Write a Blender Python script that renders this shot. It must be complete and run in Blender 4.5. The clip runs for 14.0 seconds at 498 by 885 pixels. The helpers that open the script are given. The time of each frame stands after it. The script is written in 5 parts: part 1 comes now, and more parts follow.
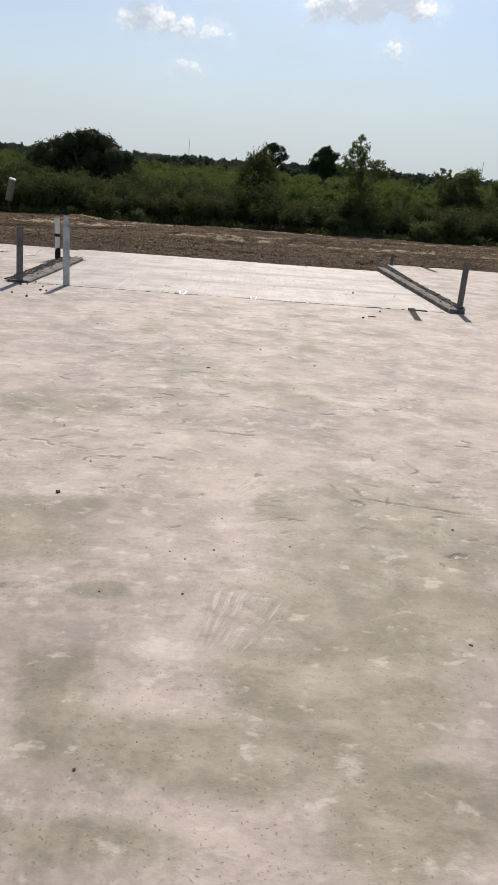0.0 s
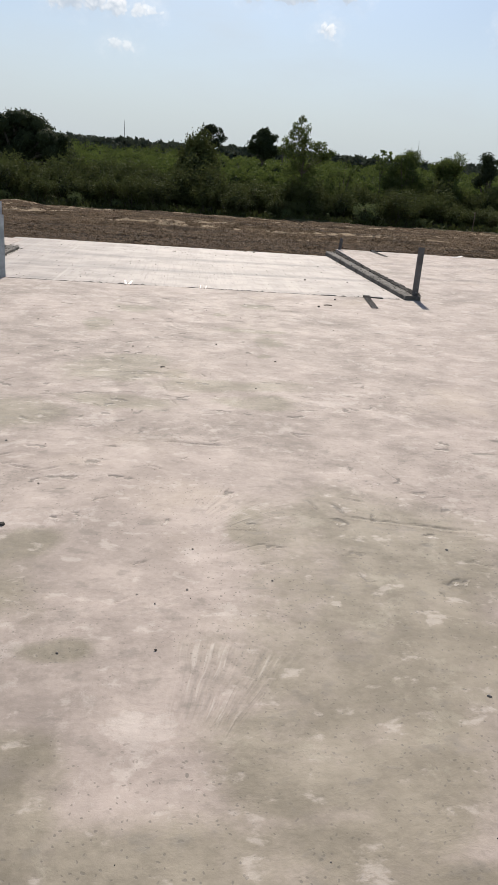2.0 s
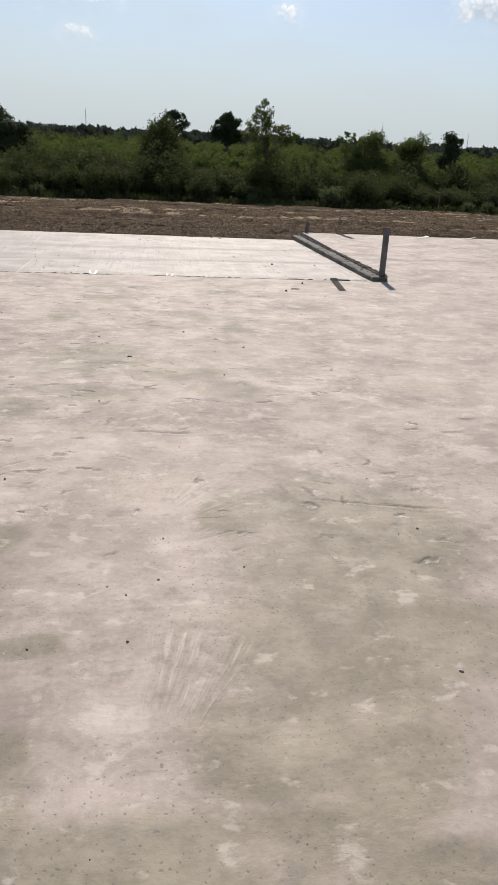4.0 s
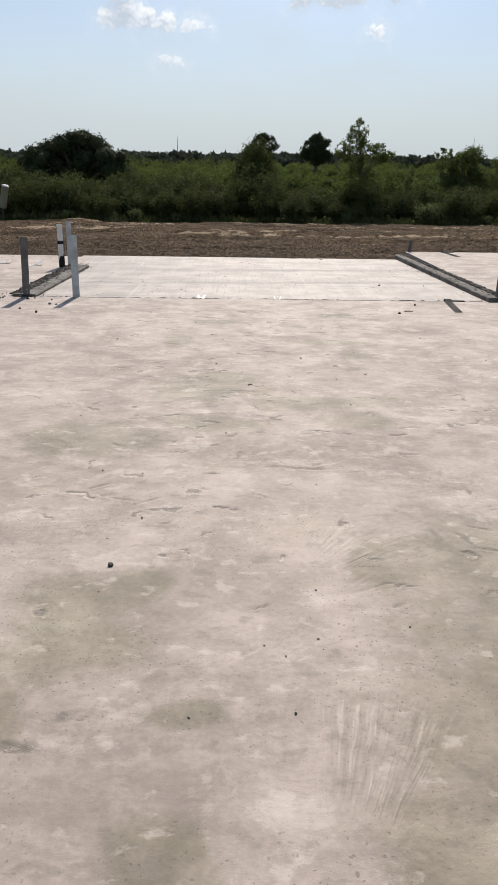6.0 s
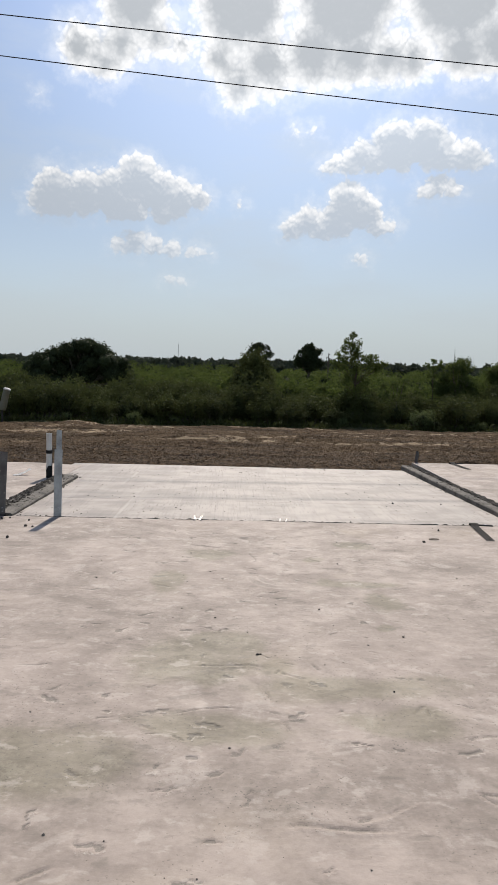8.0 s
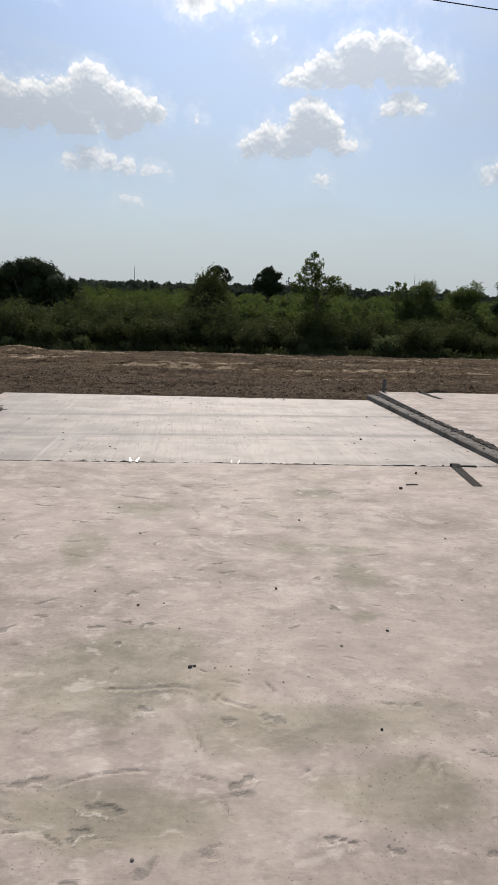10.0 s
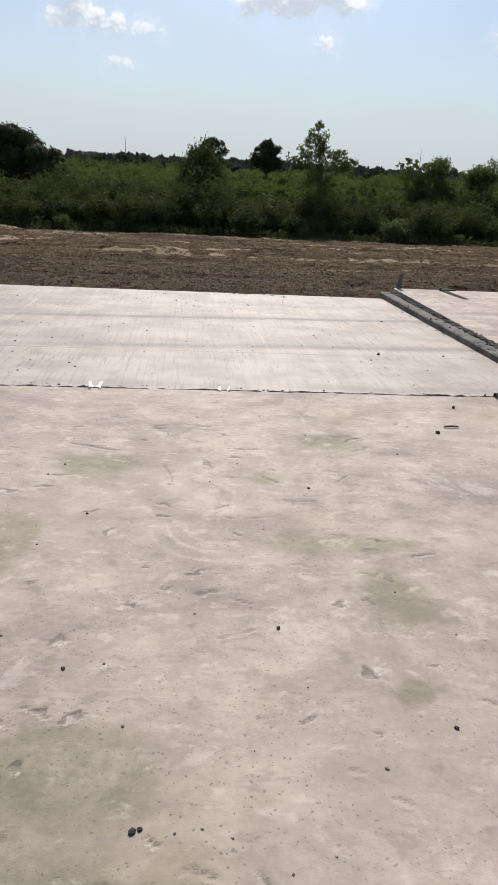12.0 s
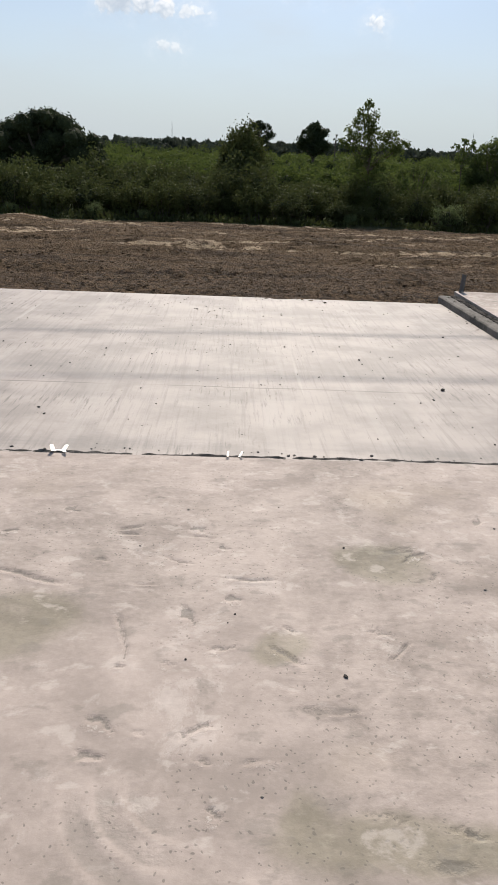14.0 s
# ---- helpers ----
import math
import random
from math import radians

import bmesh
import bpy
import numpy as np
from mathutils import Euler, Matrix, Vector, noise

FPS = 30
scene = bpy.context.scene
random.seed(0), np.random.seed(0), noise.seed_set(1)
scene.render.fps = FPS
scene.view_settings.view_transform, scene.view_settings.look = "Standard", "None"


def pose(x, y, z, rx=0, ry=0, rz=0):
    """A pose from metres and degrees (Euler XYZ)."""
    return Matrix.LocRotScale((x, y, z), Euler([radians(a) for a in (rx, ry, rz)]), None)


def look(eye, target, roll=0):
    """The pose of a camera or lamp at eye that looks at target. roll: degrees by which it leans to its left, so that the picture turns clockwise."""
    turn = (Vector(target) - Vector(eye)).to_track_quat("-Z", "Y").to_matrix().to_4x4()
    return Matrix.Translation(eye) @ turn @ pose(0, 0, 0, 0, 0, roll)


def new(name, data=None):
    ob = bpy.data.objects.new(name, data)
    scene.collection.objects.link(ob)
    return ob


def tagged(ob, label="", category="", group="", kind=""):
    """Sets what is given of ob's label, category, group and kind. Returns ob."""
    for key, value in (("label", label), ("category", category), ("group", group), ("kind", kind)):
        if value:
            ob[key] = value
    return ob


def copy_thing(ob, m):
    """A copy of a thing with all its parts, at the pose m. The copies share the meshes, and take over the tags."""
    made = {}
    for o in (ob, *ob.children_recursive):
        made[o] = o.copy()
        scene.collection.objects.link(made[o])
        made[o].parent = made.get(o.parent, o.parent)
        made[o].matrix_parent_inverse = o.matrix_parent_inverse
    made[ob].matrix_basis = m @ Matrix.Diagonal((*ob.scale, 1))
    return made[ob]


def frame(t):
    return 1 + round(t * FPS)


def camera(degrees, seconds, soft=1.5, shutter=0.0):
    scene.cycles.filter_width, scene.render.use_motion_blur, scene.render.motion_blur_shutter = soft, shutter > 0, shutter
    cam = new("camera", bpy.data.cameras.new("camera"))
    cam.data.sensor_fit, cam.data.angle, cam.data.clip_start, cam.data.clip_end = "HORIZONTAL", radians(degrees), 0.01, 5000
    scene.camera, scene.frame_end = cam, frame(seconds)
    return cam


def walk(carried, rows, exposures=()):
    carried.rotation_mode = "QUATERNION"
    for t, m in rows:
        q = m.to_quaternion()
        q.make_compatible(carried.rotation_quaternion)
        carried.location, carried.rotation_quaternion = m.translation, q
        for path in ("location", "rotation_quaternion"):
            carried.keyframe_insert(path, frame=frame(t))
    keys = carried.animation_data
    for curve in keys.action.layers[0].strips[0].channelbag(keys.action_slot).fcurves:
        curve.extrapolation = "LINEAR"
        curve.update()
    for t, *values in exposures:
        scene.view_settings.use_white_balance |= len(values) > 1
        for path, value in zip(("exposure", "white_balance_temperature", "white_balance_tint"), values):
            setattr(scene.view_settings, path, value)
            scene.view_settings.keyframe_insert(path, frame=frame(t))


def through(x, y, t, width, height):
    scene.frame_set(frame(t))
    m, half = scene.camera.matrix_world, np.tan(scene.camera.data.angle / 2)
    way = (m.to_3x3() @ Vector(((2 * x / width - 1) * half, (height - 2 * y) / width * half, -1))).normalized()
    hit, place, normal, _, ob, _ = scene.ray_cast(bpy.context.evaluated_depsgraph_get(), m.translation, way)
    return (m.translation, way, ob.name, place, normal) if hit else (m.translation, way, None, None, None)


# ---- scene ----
cam = camera(38.1, 14.0)
PATH = [
    (0, (0.106, -0.089, 1.484), (0.161, 1.788, 0.798), 4.4),
    (0.5, (0.118, 0.046, 1.486), (0.049, 1.934, 0.829), 4.0),
    (1, (0.058, 0.233, 1.482), (0.091, 2.12, 0.819), 3.1),
    (1.5, (0.01, 0.323, 1.473), (0.151, 2.197, 0.788), 3.4),
    (2, (0.006, 0.322, 1.479), (0.212, 2.178, 0.763), 4.3),
    (2.5, (-0.005, 0.349, 1.472), (0.245, 2.193, 0.74), 4.3),
    (4.8, (0.082, 0.33, 1.468), (0.328, 2.168, 0.718), 1.9),
    (5, (0.088, 0.345, 1.462), (0.308, 2.186, 0.712), 1.7),
    (5.5, (0.008, 0.423, 1.462), (0.152, 2.278, 0.728), 1.2),
    (6, (-0.215, 0.586, 1.472), (-0.174, 2.458, 0.766), 0.9),
    (6.5, (-0.35, 0.773, 1.479), (-0.387, 2.669, 0.843), 1.2),
    (7, (-0.348, 1.07, 1.514), (-0.382, 3.007, 1.015), 1.9),
    (7.5, (-0.353, 1.399, 1.559), (-0.336, 3.376, 1.256), 2.1),
    (7.7, (-0.328, 1.525, 1.588), (-0.297, 3.51, 1.346), 1.8),
    (8.75, (-0.25, 2.14, 1.55), (-0.16, 4.135, 1.395), 1.6),
    (9.8, (-0.157, 2.776, 1.488), (-0.008, 4.746, 1.177), 1.6),
    (10, (-0.131, 2.949, 1.48), (0.035, 4.904, 1.096), 1.9),
    (10.5, (-0.113, 3.269, 1.486), (0.091, 5.191, 0.97), 2.4),
    (11, (-0.119, 3.625, 1.49), (0.128, 5.521, 0.902), 2.8),
    (11.5, (-0.06, 4.014, 1.471), (0.189, 5.894, 0.833), 2.8),
    (12, (-0.011, 4.381, 1.47), (0.177, 6.249, 0.782), 3.0),
    (12.5, (0.043, 4.805, 1.465), (0.147, 6.657, 0.718), 3.2),
    (13, (0.122, 5.208, 1.463), (0.144, 7.043, 0.67), 5.7),
    (13.2, (0.132, 5.343, 1.462), (0.147, 7.184, 0.681), 9.6),
    (13.5, (0.163, 5.541, 1.479), (0.225, 7.415, 0.785), 15.2),
    (13.7, (0.194, 5.714, 1.496), (0.253, 7.585, 0.794), 8.6),
    (14, (0.244, 5.9, 1.481), (0.312, 7.761, 0.752), 2.4),
]
walk(cam, [(t, look(eye, target, roll)) for t, eye, target, roll in PATH], [(0.0, 0.02), (5.0, 0.02), (6.5, 0.04), (7.5, -0.13), (8.75, -0.19), (10.0, -0.19), (11.0, -0.04), (12.5, 0.05), (14.0, 0.06)])

# ---- sky and sun ----
SUN_EL, SUN_AZ = 43.0, 5.0          # degrees above the horizon; to the right of +y
SKY = 0.088

# clouds: the level of the flat base in degrees of elevation, and round heaps (azimuth, elevation, radius)
LOW_CLOUDS = [
    (11.1, [(-13.6, 12.9, 2.0), (-14.5, 12.4, 1.2), (-11.6, 13.1, 1.7), (-9.6, 13.2, 1.8), (-7.6, 14.5, 1.65), (-6.2, 13.6, 1.6), (-4.4, 13.3, 1.45), (-3.0, 13.2, 1.0), (-8.5, 12.3, 1.8), (-5.5, 12.3, 1.2)]),
    (10.3, [(8.6, 13.3, 1.5), (9.6, 12.6, 1.5), (8.0, 12.0, 1.5), (5.6, 11.9, 1.15), (4.4, 11.3, 1.0), (10.8, 11.5, 0.9), (6.8, 11.3, 1.2), (11.8, 11.4, 0.6)]),
    (8.8, [(-7.8, 9.9, 1.0), (-8.9, 9.4, 0.7), (-6.3, 9.6, 0.85), (-4.9, 9.4, 0.75), (-3.4, 9.2, 0.6), (-2.4, 9.1, 0.45)]),
]
RIGHT_CLOUDS = [
    (15.0, [(7.2, 15.6, 0.9), (8.8, 16.0, 1.1), (10.4, 16.2, 1.3), (12.2, 17.0, 1.9), (14.2, 17.3, 1.75), (15.4, 16.2, 1.5), (17.2, 16.1, 1.3), (18.3, 15.8, 0.8), (9.5, 16.8, 0.9), (11.2, 17.6, 1.1)]),
    (13.1, [(14.2, 13.8, 0.75), (15.1, 14.3, 0.85), (16.2, 14.1, 0.75)]),
    (8.5, [(9.5, 9.0, 0.55), (9.95, 9.0, 0.45), (21.5, 9.3, 0.6), (22.6, 9.6, 0.9), (23.8, 9.4, 0.8)]),
    (6.6, [(-5.0, 7.1, 0.5), (-4.2, 6.9, 0.4), (0.1, 12.9, 0.4), (4.4, 18.2, 0.4), (5.8, 18.2, 0.35), (-14.9, 19.3, 0.3)]),
    (13.0, [(-24.0, 15.5, 2.4), (-27.0, 15.0, 2.0), (27.0, 16.0, 2.6), (30.0, 15.4, 2.2)]),
]
HIGH_CLOUDS = [
    (17.0, [(-12.0, 22.6, 1.9), (-10.3, 21.8, 1.6), (-9.0, 23.0, 1.8), (-6.5, 23.6, 1.6), (-4.5, 23.3, 1.3), (-1.5, 22.6, 1.8), (0.0, 21.0, 1.7), (-0.4, 20.3, 1.1), (2.0, 22.4, 2.4), (3.0, 21.2, 1.2),
            (5.5, 23.0, 2.6), (8.5, 22.8, 2.4), (11.0, 22.6, 2.0), (13.0, 22.4, 1.8), (16.5, 22.8, 2.2), (19.0, 23.0, 2.4), (24.0, 23.0, 3.0), (-8.0, 26.0, 3.0), (0.0, 26.5, 4.0), (8.0, 27.0, 4.5), (16.0, 27.0, 4.5)]),
]


class Nodes:
    """Short hand for building a node tree."""

    def __init__(self, tree):
        self.tree = tree
        tree.nodes.clear()

    def add(self, kind):
        return self.tree.nodes.new(kind)

    def put(self, value, socket):
        if isinstance(value, bpy.types.NodeSocket):
            self.tree.links.new(value, socket)
        elif value is not None:
            socket.default_value = value

    def math(self, op, a, b=None, c=None, clamp=False):
        node = self.add("ShaderNodeMath")
        node.operation, node.use_clamp = op, clamp
        for n, v in enumerate((a, b, c)):
            self.put(v, node.inputs[n])
        return node.outputs[0]

    def vec(self, op, a, b=None):
        node = self.add("ShaderNodeVectorMath")
        node.operation = op
        self.put(a, node.inputs[0])
        self.put(b, node.inputs[1])
        return node.outputs[1] if op in ("LENGTH", "DOT_PRODUCT", "DISTANCE") else node.outputs[0]

    def noise(self, vec, scale, detail=4.0, rough=0.55, warp=0.0, out=0):
        node = self.add("ShaderNodeTexNoise")
        self.put(vec, node.inputs["Vector"])
        for key, v in (("Scale", scale), ("Detail", detail), ("Roughness", rough), ("Distortion", warp)):
            node.inputs[key].default_value = v
        return node.outputs[out]

    def cells(self, vec, scale, feature="F1", out=0, detail=0.0, rand=1.0):
        node = self.add("ShaderNodeTexVoronoi")
        node.feature = feature
        self.put(vec, node.inputs["Vector"])
        node.inputs["Scale"].default_value = scale
        node.inputs["Detail"].default_value = detail
        node.inputs["Randomness"].default_value = rand
        return node.outputs[out]

    def step(self, value, lo, hi, a=0.0, b=1.0, smooth=True):
        node = self.add("ShaderNodeMapRange")
        node.interpolation_type = "SMOOTHSTEP" if smooth else "LINEAR"
        for n, v in enumerate((value, lo, hi, a, b)):
            self.put(v, node.inputs[n])
        return node.outputs[0]

    def mix(self, fac, a, b, blend="MIX"):
        node = self.add("ShaderNodeMix")
        node.data_type, node.blend_type = "RGBA", blend
        self.put(fac, node.inputs[0])
        self.put((*a, 1) if isinstance(a, tuple) else a, node.inputs[6])
        self.put((*b, 1) if isinstance(b, tuple) else b, node.inputs[7])
        return node.outputs[2]

    def xyz(self, vec):
        node = self.add("ShaderNodeSeparateXYZ")
        self.put(vec, node.inputs[0])
        return node.outputs

    def joined(self, x, y, z):
        node = self.add("ShaderNodeCombineXYZ")
        for n, v in enumerate((x, y, z)):
            self.put(v, node.inputs[n])
        return node.outputs[0]

    def place(self, vec, loc=(0, 0, 0), rot=(0, 0, 0), scale=(1, 1, 1)):
        node = self.add("ShaderNodeMapping")
        self.put(vec, node.inputs[0])
        node.inputs[1].default_value, node.inputs[2].default_value, node.inputs[3].default_value = loc, rot, scale
        return node.outputs[0]


SUN_WAY = Vector((math.sin(radians(SUN_AZ)) * math.cos(radians(SUN_EL)), math.cos(radians(SUN_AZ)) * math.cos(radians(SUN_EL)), math.sin(radians(SUN_EL))))


def build_sky():
    world = bpy.data.worlds.new("sky")
    scene.world, world.use_nodes = world, True
    n = Nodes(world.node_tree)
    sky = n.add("ShaderNodeTexSky")
    sky.sky_type, sky.sun_disc, sky.sun_elevation, sky.sun_rotation = "NISHITA", False, radians(SUN_EL), radians(SUN_AZ)
    sky.air_density, sky.dust_density, sky.ozone_density = 1.0, 0.5, 2.0
    way = n.vec("NORMALIZE", n.add("ShaderNodeTexCoord").outputs["Generated"])
    x, y, z = n.xyz(way)
    az = n.math("MULTIPLY", n.math("ARCTAN2", x, y), 57.2958)
    el = n.math("MULTIPLY", n.math("ARCSINE", z), 57.2958)
    flat = n.joined(az, el, 0.0)
    # heaped outlines: large and small billows push the edge in and out
    bent = n.vec("ADD", flat, n.vec("MULTIPLY", n.vec("SUBTRACT", n.noise(flat, 0.7, 4.0, 0.55, out=1), (0.5, 0.5, 0.5)), (1.1, 0.9, 0.0)))

    def billow(at):
        return n.math("SUBTRACT", 0.44, n.math("ADD", n.math("MULTIPLY", n.cells(at, 1.25), 0.6), n.math("MULTIPLY", n.cells(at, 3.2), 0.4)))

    def heaped(at):
        """How deep a direction lies inside the heaps, in degrees: with their flat bases, and without."""
        whole = based = None
        for level, heaps in LOW_CLOUDS + RIGHT_CLOUDS + HIGH_CLOUDS:
            heap = None
            for a, e, r in heaps:
                d = n.math("SUBTRACT", r + 0.12, n.vec("DISTANCE", at, (a, e, 0.0)))
                heap = d if heap is None else n.math("SMOOTH_MAX", heap, d, 0.5 if level < 17 else 1.9)
            cut = n.math("MINIMUM", heap, n.math("SUBTRACT", el, level))
            whole = heap if whole is None else n.math("MAXIMUM", whole, heap)
            based = cut if based is None else n.math("MAXIMUM", based, cut)
        return whole, based

    puff = billow(bent)
    fray = n.math("SUBTRACT", n.noise(flat, 0.9, 5.0, 0.58), 0.5)
    whole, based = heaped(bent)
    above = heaped(n.vec("ADD", bent, (0.10, 0.75, 0.0)))[0]
    # broken cloud over the rest of the sky, away from this view
    high = n.step(n.noise(n.vec("MULTIPLY", way, (1.0, 1.0, 1.6)), 3.2, 5.0), 0.56, 0.85, -1.0, 1.6)
    high = n.math("SUBTRACT", high, n.step(el, 40.0, 28.0, 0.0, 4.0))
    based = n.math("MAXIMUM", based, high)
    whole = n.math("MAXIMUM", whole, high)
    edge = n.math("ADD", n.math("MULTIPLY", puff, 0.7), n.math("MULTIPLY", fray, 0.45))
    cover = n.step(n.math("ADD", based, edge), -0.05, n.step(el, 17.0, 20.0, 0.34, 0.85))
    # thin veils round the heaps
    veil = n.math("MULTIPLY", n.step(n.math("ADD", based, n.math("MULTIPLY", fray, 3.0)), -0.9, 0.8), 0.30)
    cover = n.math("MAXIMUM", cover, veil)
    cover = n.math("MULTIPLY", cover, n.step(el, 5.0, 13.0, 0.40, 0.96))
    # sunlit tops, with bright edges to the billows below them; grey within
    grain = n.math("ADD", n.math("MULTIPLY", puff, 0.7), n.math("MULTIPLY", fray, 0.8))
    tops = n.step(n.math("SUBTRACT", above, grain), -0.75, 0.95)
    rims = n.step(n.math("SUBTRACT", whole, grain), 0.0, 2.0)
    lit = n.math("SUBTRACT", puff, billow(n.vec("ADD", bent, (0.03, 0.20, 0.0))))
    core = n.mix(n.step(el, 17.5, 19.5), tops, rims)
    core = n.math("SUBTRACT", core, n.math("MULTIPLY", lit, n.step(above, -0.3, 1.6, 0.8, 0.06)), clamp=True)
    cloud = n.mix(core, CLOUD_RIM, n.mix(n.step(el, 18.0, 22.0), CLOUD_CORE, CLOUD_CORE_HIGH))
    haze = n.math("POWER", n.step(el, 34.0, -2.0, 0.0, 1.0, False), 1.5)
    ahead = n.step(y, -0.4, 0.9, 0.2, 1.0)      # haze glows most on the sun's side
    haze = n.math("MULTIPLY", haze, ahead)
    tint = n.mix(ahead, SKY_TINT_BACK, SKY_TINT)
    base = n.mix(n.math("MULTIPLY", haze, HAZE_AMOUNT), n.vec("MULTIPLY", sky.outputs[0], tint), HAZE)
    base = n.mix(n.step(el, 9.0, -1.0, 0.0, 0.9), base, HAZE_LOW)
    thin = n.math("MULTIPLY", n.step(n.noise(n.place(flat, scale=(0.5, 1.4, 1)), 0.12, 5.0), 0.42, 0.72), n.math("MULTIPLY", ahead, 0.4))
    base = n.mix(thin, base, HAZE)
    both = n.mix(cover, base, cloud)
    # the air brightens towards the sun
    toward = n.vec("DOT_PRODUCT", way, tuple(SUN_WAY))
    both = n.vec("SCALE", both)
    n.put(n.step(toward, 0.80, 0.97, 1.02, 1.5), both.node.inputs["Scale"])
    glow = n.add("ShaderNodeBackground")
    n.put(both, glow.inputs[0])
    glow.inputs[1].default_value = SKY
    n.put(glow.outputs[0], n.add("ShaderNodeOutputWorld").inputs[0])


CLOUD_RIM, CLOUD_CORE, CLOUD_CORE_HIGH = (11.6, 11.5, 11.4), (6.0, 6.6, 7.4), (4.7, 4.95, 5.2)
HAZE, HAZE_AMOUNT, SKY_TINT = (6.7, 7.3, 7.75), 0.80, (1.08, 1.10, 1.16)
SKY_TINT_BACK = (1.12, 1.04, 0.92)
HAZE_LOW = (5.8, 6.55, 7.0)
build_sky()
sun = new("sun", bpy.data.lights.new("sun", "SUN"))
sun.data.energy, sun.data.angle, sun.data.color = 5.0, radians(0.6), (1.0, 0.91, 0.80)
sun.matrix_world = look((0, 0, 0), -SUN_WAY)


# ---- materials ----
def material(name):
    mat = bpy.data.materials.new(name)
    mat.use_nodes = True
    n = Nodes(mat.node_tree)
    bsdf = n.add("ShaderNodeBsdfPrincipled")
    out = n.add("ShaderNodeOutputMaterial")
    n.put(bsdf.outputs[0], out.inputs[0])
    return mat, n, bsdf, out


def bump(n, height, strength, distance, normal=None):
    node = n.add("ShaderNodeBump")
    node.inputs["Strength"].default_value, node.inputs["Distance"].default_value = strength, distance
    n.put(height, node.inputs["Height"])
    n.put(normal, node.inputs["Normal"])
    return node.outputs[0]


# trowel marks in the slab: bowed sweeps about a centre, and fans of scratches spreading from a foot;
# centre x, y, inner and outer radius, middle direction and half spread in degrees, lines to the metre, strength
SWEEPS = [
    (0.21, 7.30, 0.10, 0.46, 222, 46, 11.5, 2.0), (0.19, 7.32, 0.26, 0.60, 270, 80, 9.0, 0.7), (0.55, 7.85, 0.18, 0.40, 310, 70, 14.0, 0.65), (0.70, 6.62, 0.20, 0.48, 50, 40, 14.0, 0.9), (1.25, 6.85, 0.30, 0.72, 198, 38, 9.0, 0.40),
    (-1.35, 4.35, 0.12, 0.36, 140, 60, 16.0, 0.6), (0.9, 4.9, 0.45, 0.80, 260, 30, 9.0, 0.3), (-0.10, 2.95, 0.25, 0.48, 290, 44, 16.0, 0.40), (-0.55, 7.25, 0.45, 0.80, 60, 44, 8.0, 0.3), (0.35, 7.40, 0.55, 0.90, 130, 44, 8.0, 0.3),
]
FANS = [
    (-0.02, 1.55, 0.32, 0.94, 71, 19, 44.0, 1.2), (-0.02, 2.92, 0.22, 0.82, 52, 36, 40.0, 0.8), (0.12, 2.84, 0.08, 0.42, 40, 38, 40.0, 0.65), (-0.22, 2.38, 0.16, 0.50, 44, 22, 26.0, 0.6),
    (-0.72, 2.60, 0.12, 0.40, 60, 26, 24.0, 0.45), (0.75, 4.35, 0.20, 0.60, 20, 20, 20.0, 0.4),
]
# torn grooves and dents: x, y, half length, half width, turn in degrees
NEAR_SCARS = [
    (0.27, 4.18, 0.10, 0.031, 10), (0.78, 4.31, 0.08, 0.034, -14), (0.87, 3.43, 0.07, 0.016, -21), (0.89, 3.32, 0.01, 0.011, -54), (1.03, 3.27, 0.03, 0.012, -51), (1.07, 3.20, 0.30, 0.026, -11), (1.17, 3.79, 0.19, 0.011, -71), (1.05, 2.59, 0.02, 0.008, -65), (1.06, 3.64, 0.02, 0.019, -42), (0.64, 3.37, 0.06, 0.008, -77), (1.24, 3.54, 0.05, 0.025, 12),
]
MID_SCARS = [
    (-0.74, 3.71, 0.07, 0.017, -22), (-0.61, 3.67, 0.07, 0.033, 28), (-0.87, 3.85, 0.07, 0.024, 41), (0.13, 4.12, 0.20, 0.028, -3), (0.39, 4.22, 0.09, 0.018, 28), (0.75, 4.27, 0.09, 0.022, -50), (-0.11, 2.79, 0.03, 0.008, 29), (-0.17, 2.53, 0.04, 0.009, 33), (-0.27, 5.51, 0.21, 0.039, -7), (0.09, 5.41, 0.08, 0.046, -27), (-0.63, 4.82, 0.04, 0.023, -19), (-0.64, 2.24, 0.02, 0.008, 20),
]
MIDB_SCARS = [
    (-0.45, 4.97, 0.07, 0.008, 9), (-0.31, 4.99, 0.07, 0.008, 7), (-0.08, 5.00, 0.04, 0.012, -27), (-0.08, 5.19, 0.08, 0.010, -85), (-0.03, 4.85, 0.07, 0.008, -74), (0.26, 5.00, 0.03, 0.008, 50), (0.39, 5.00, 0.01, 0.008, -45), (0.65, 6.17, 0.05, 0.032, -47), (1.20, 6.36, 0.05, 0.013, -81), (0.63, 5.28, 0.04, 0.008, -71), (0.02, 5.45, 0.04, 0.008, -129), (0.69, 4.96, 0.03, 0.008, -94), (0.21, 5.53, 0.05, 0.008, -71), (-0.49, 4.73, 0.04, 0.008, -35),
]
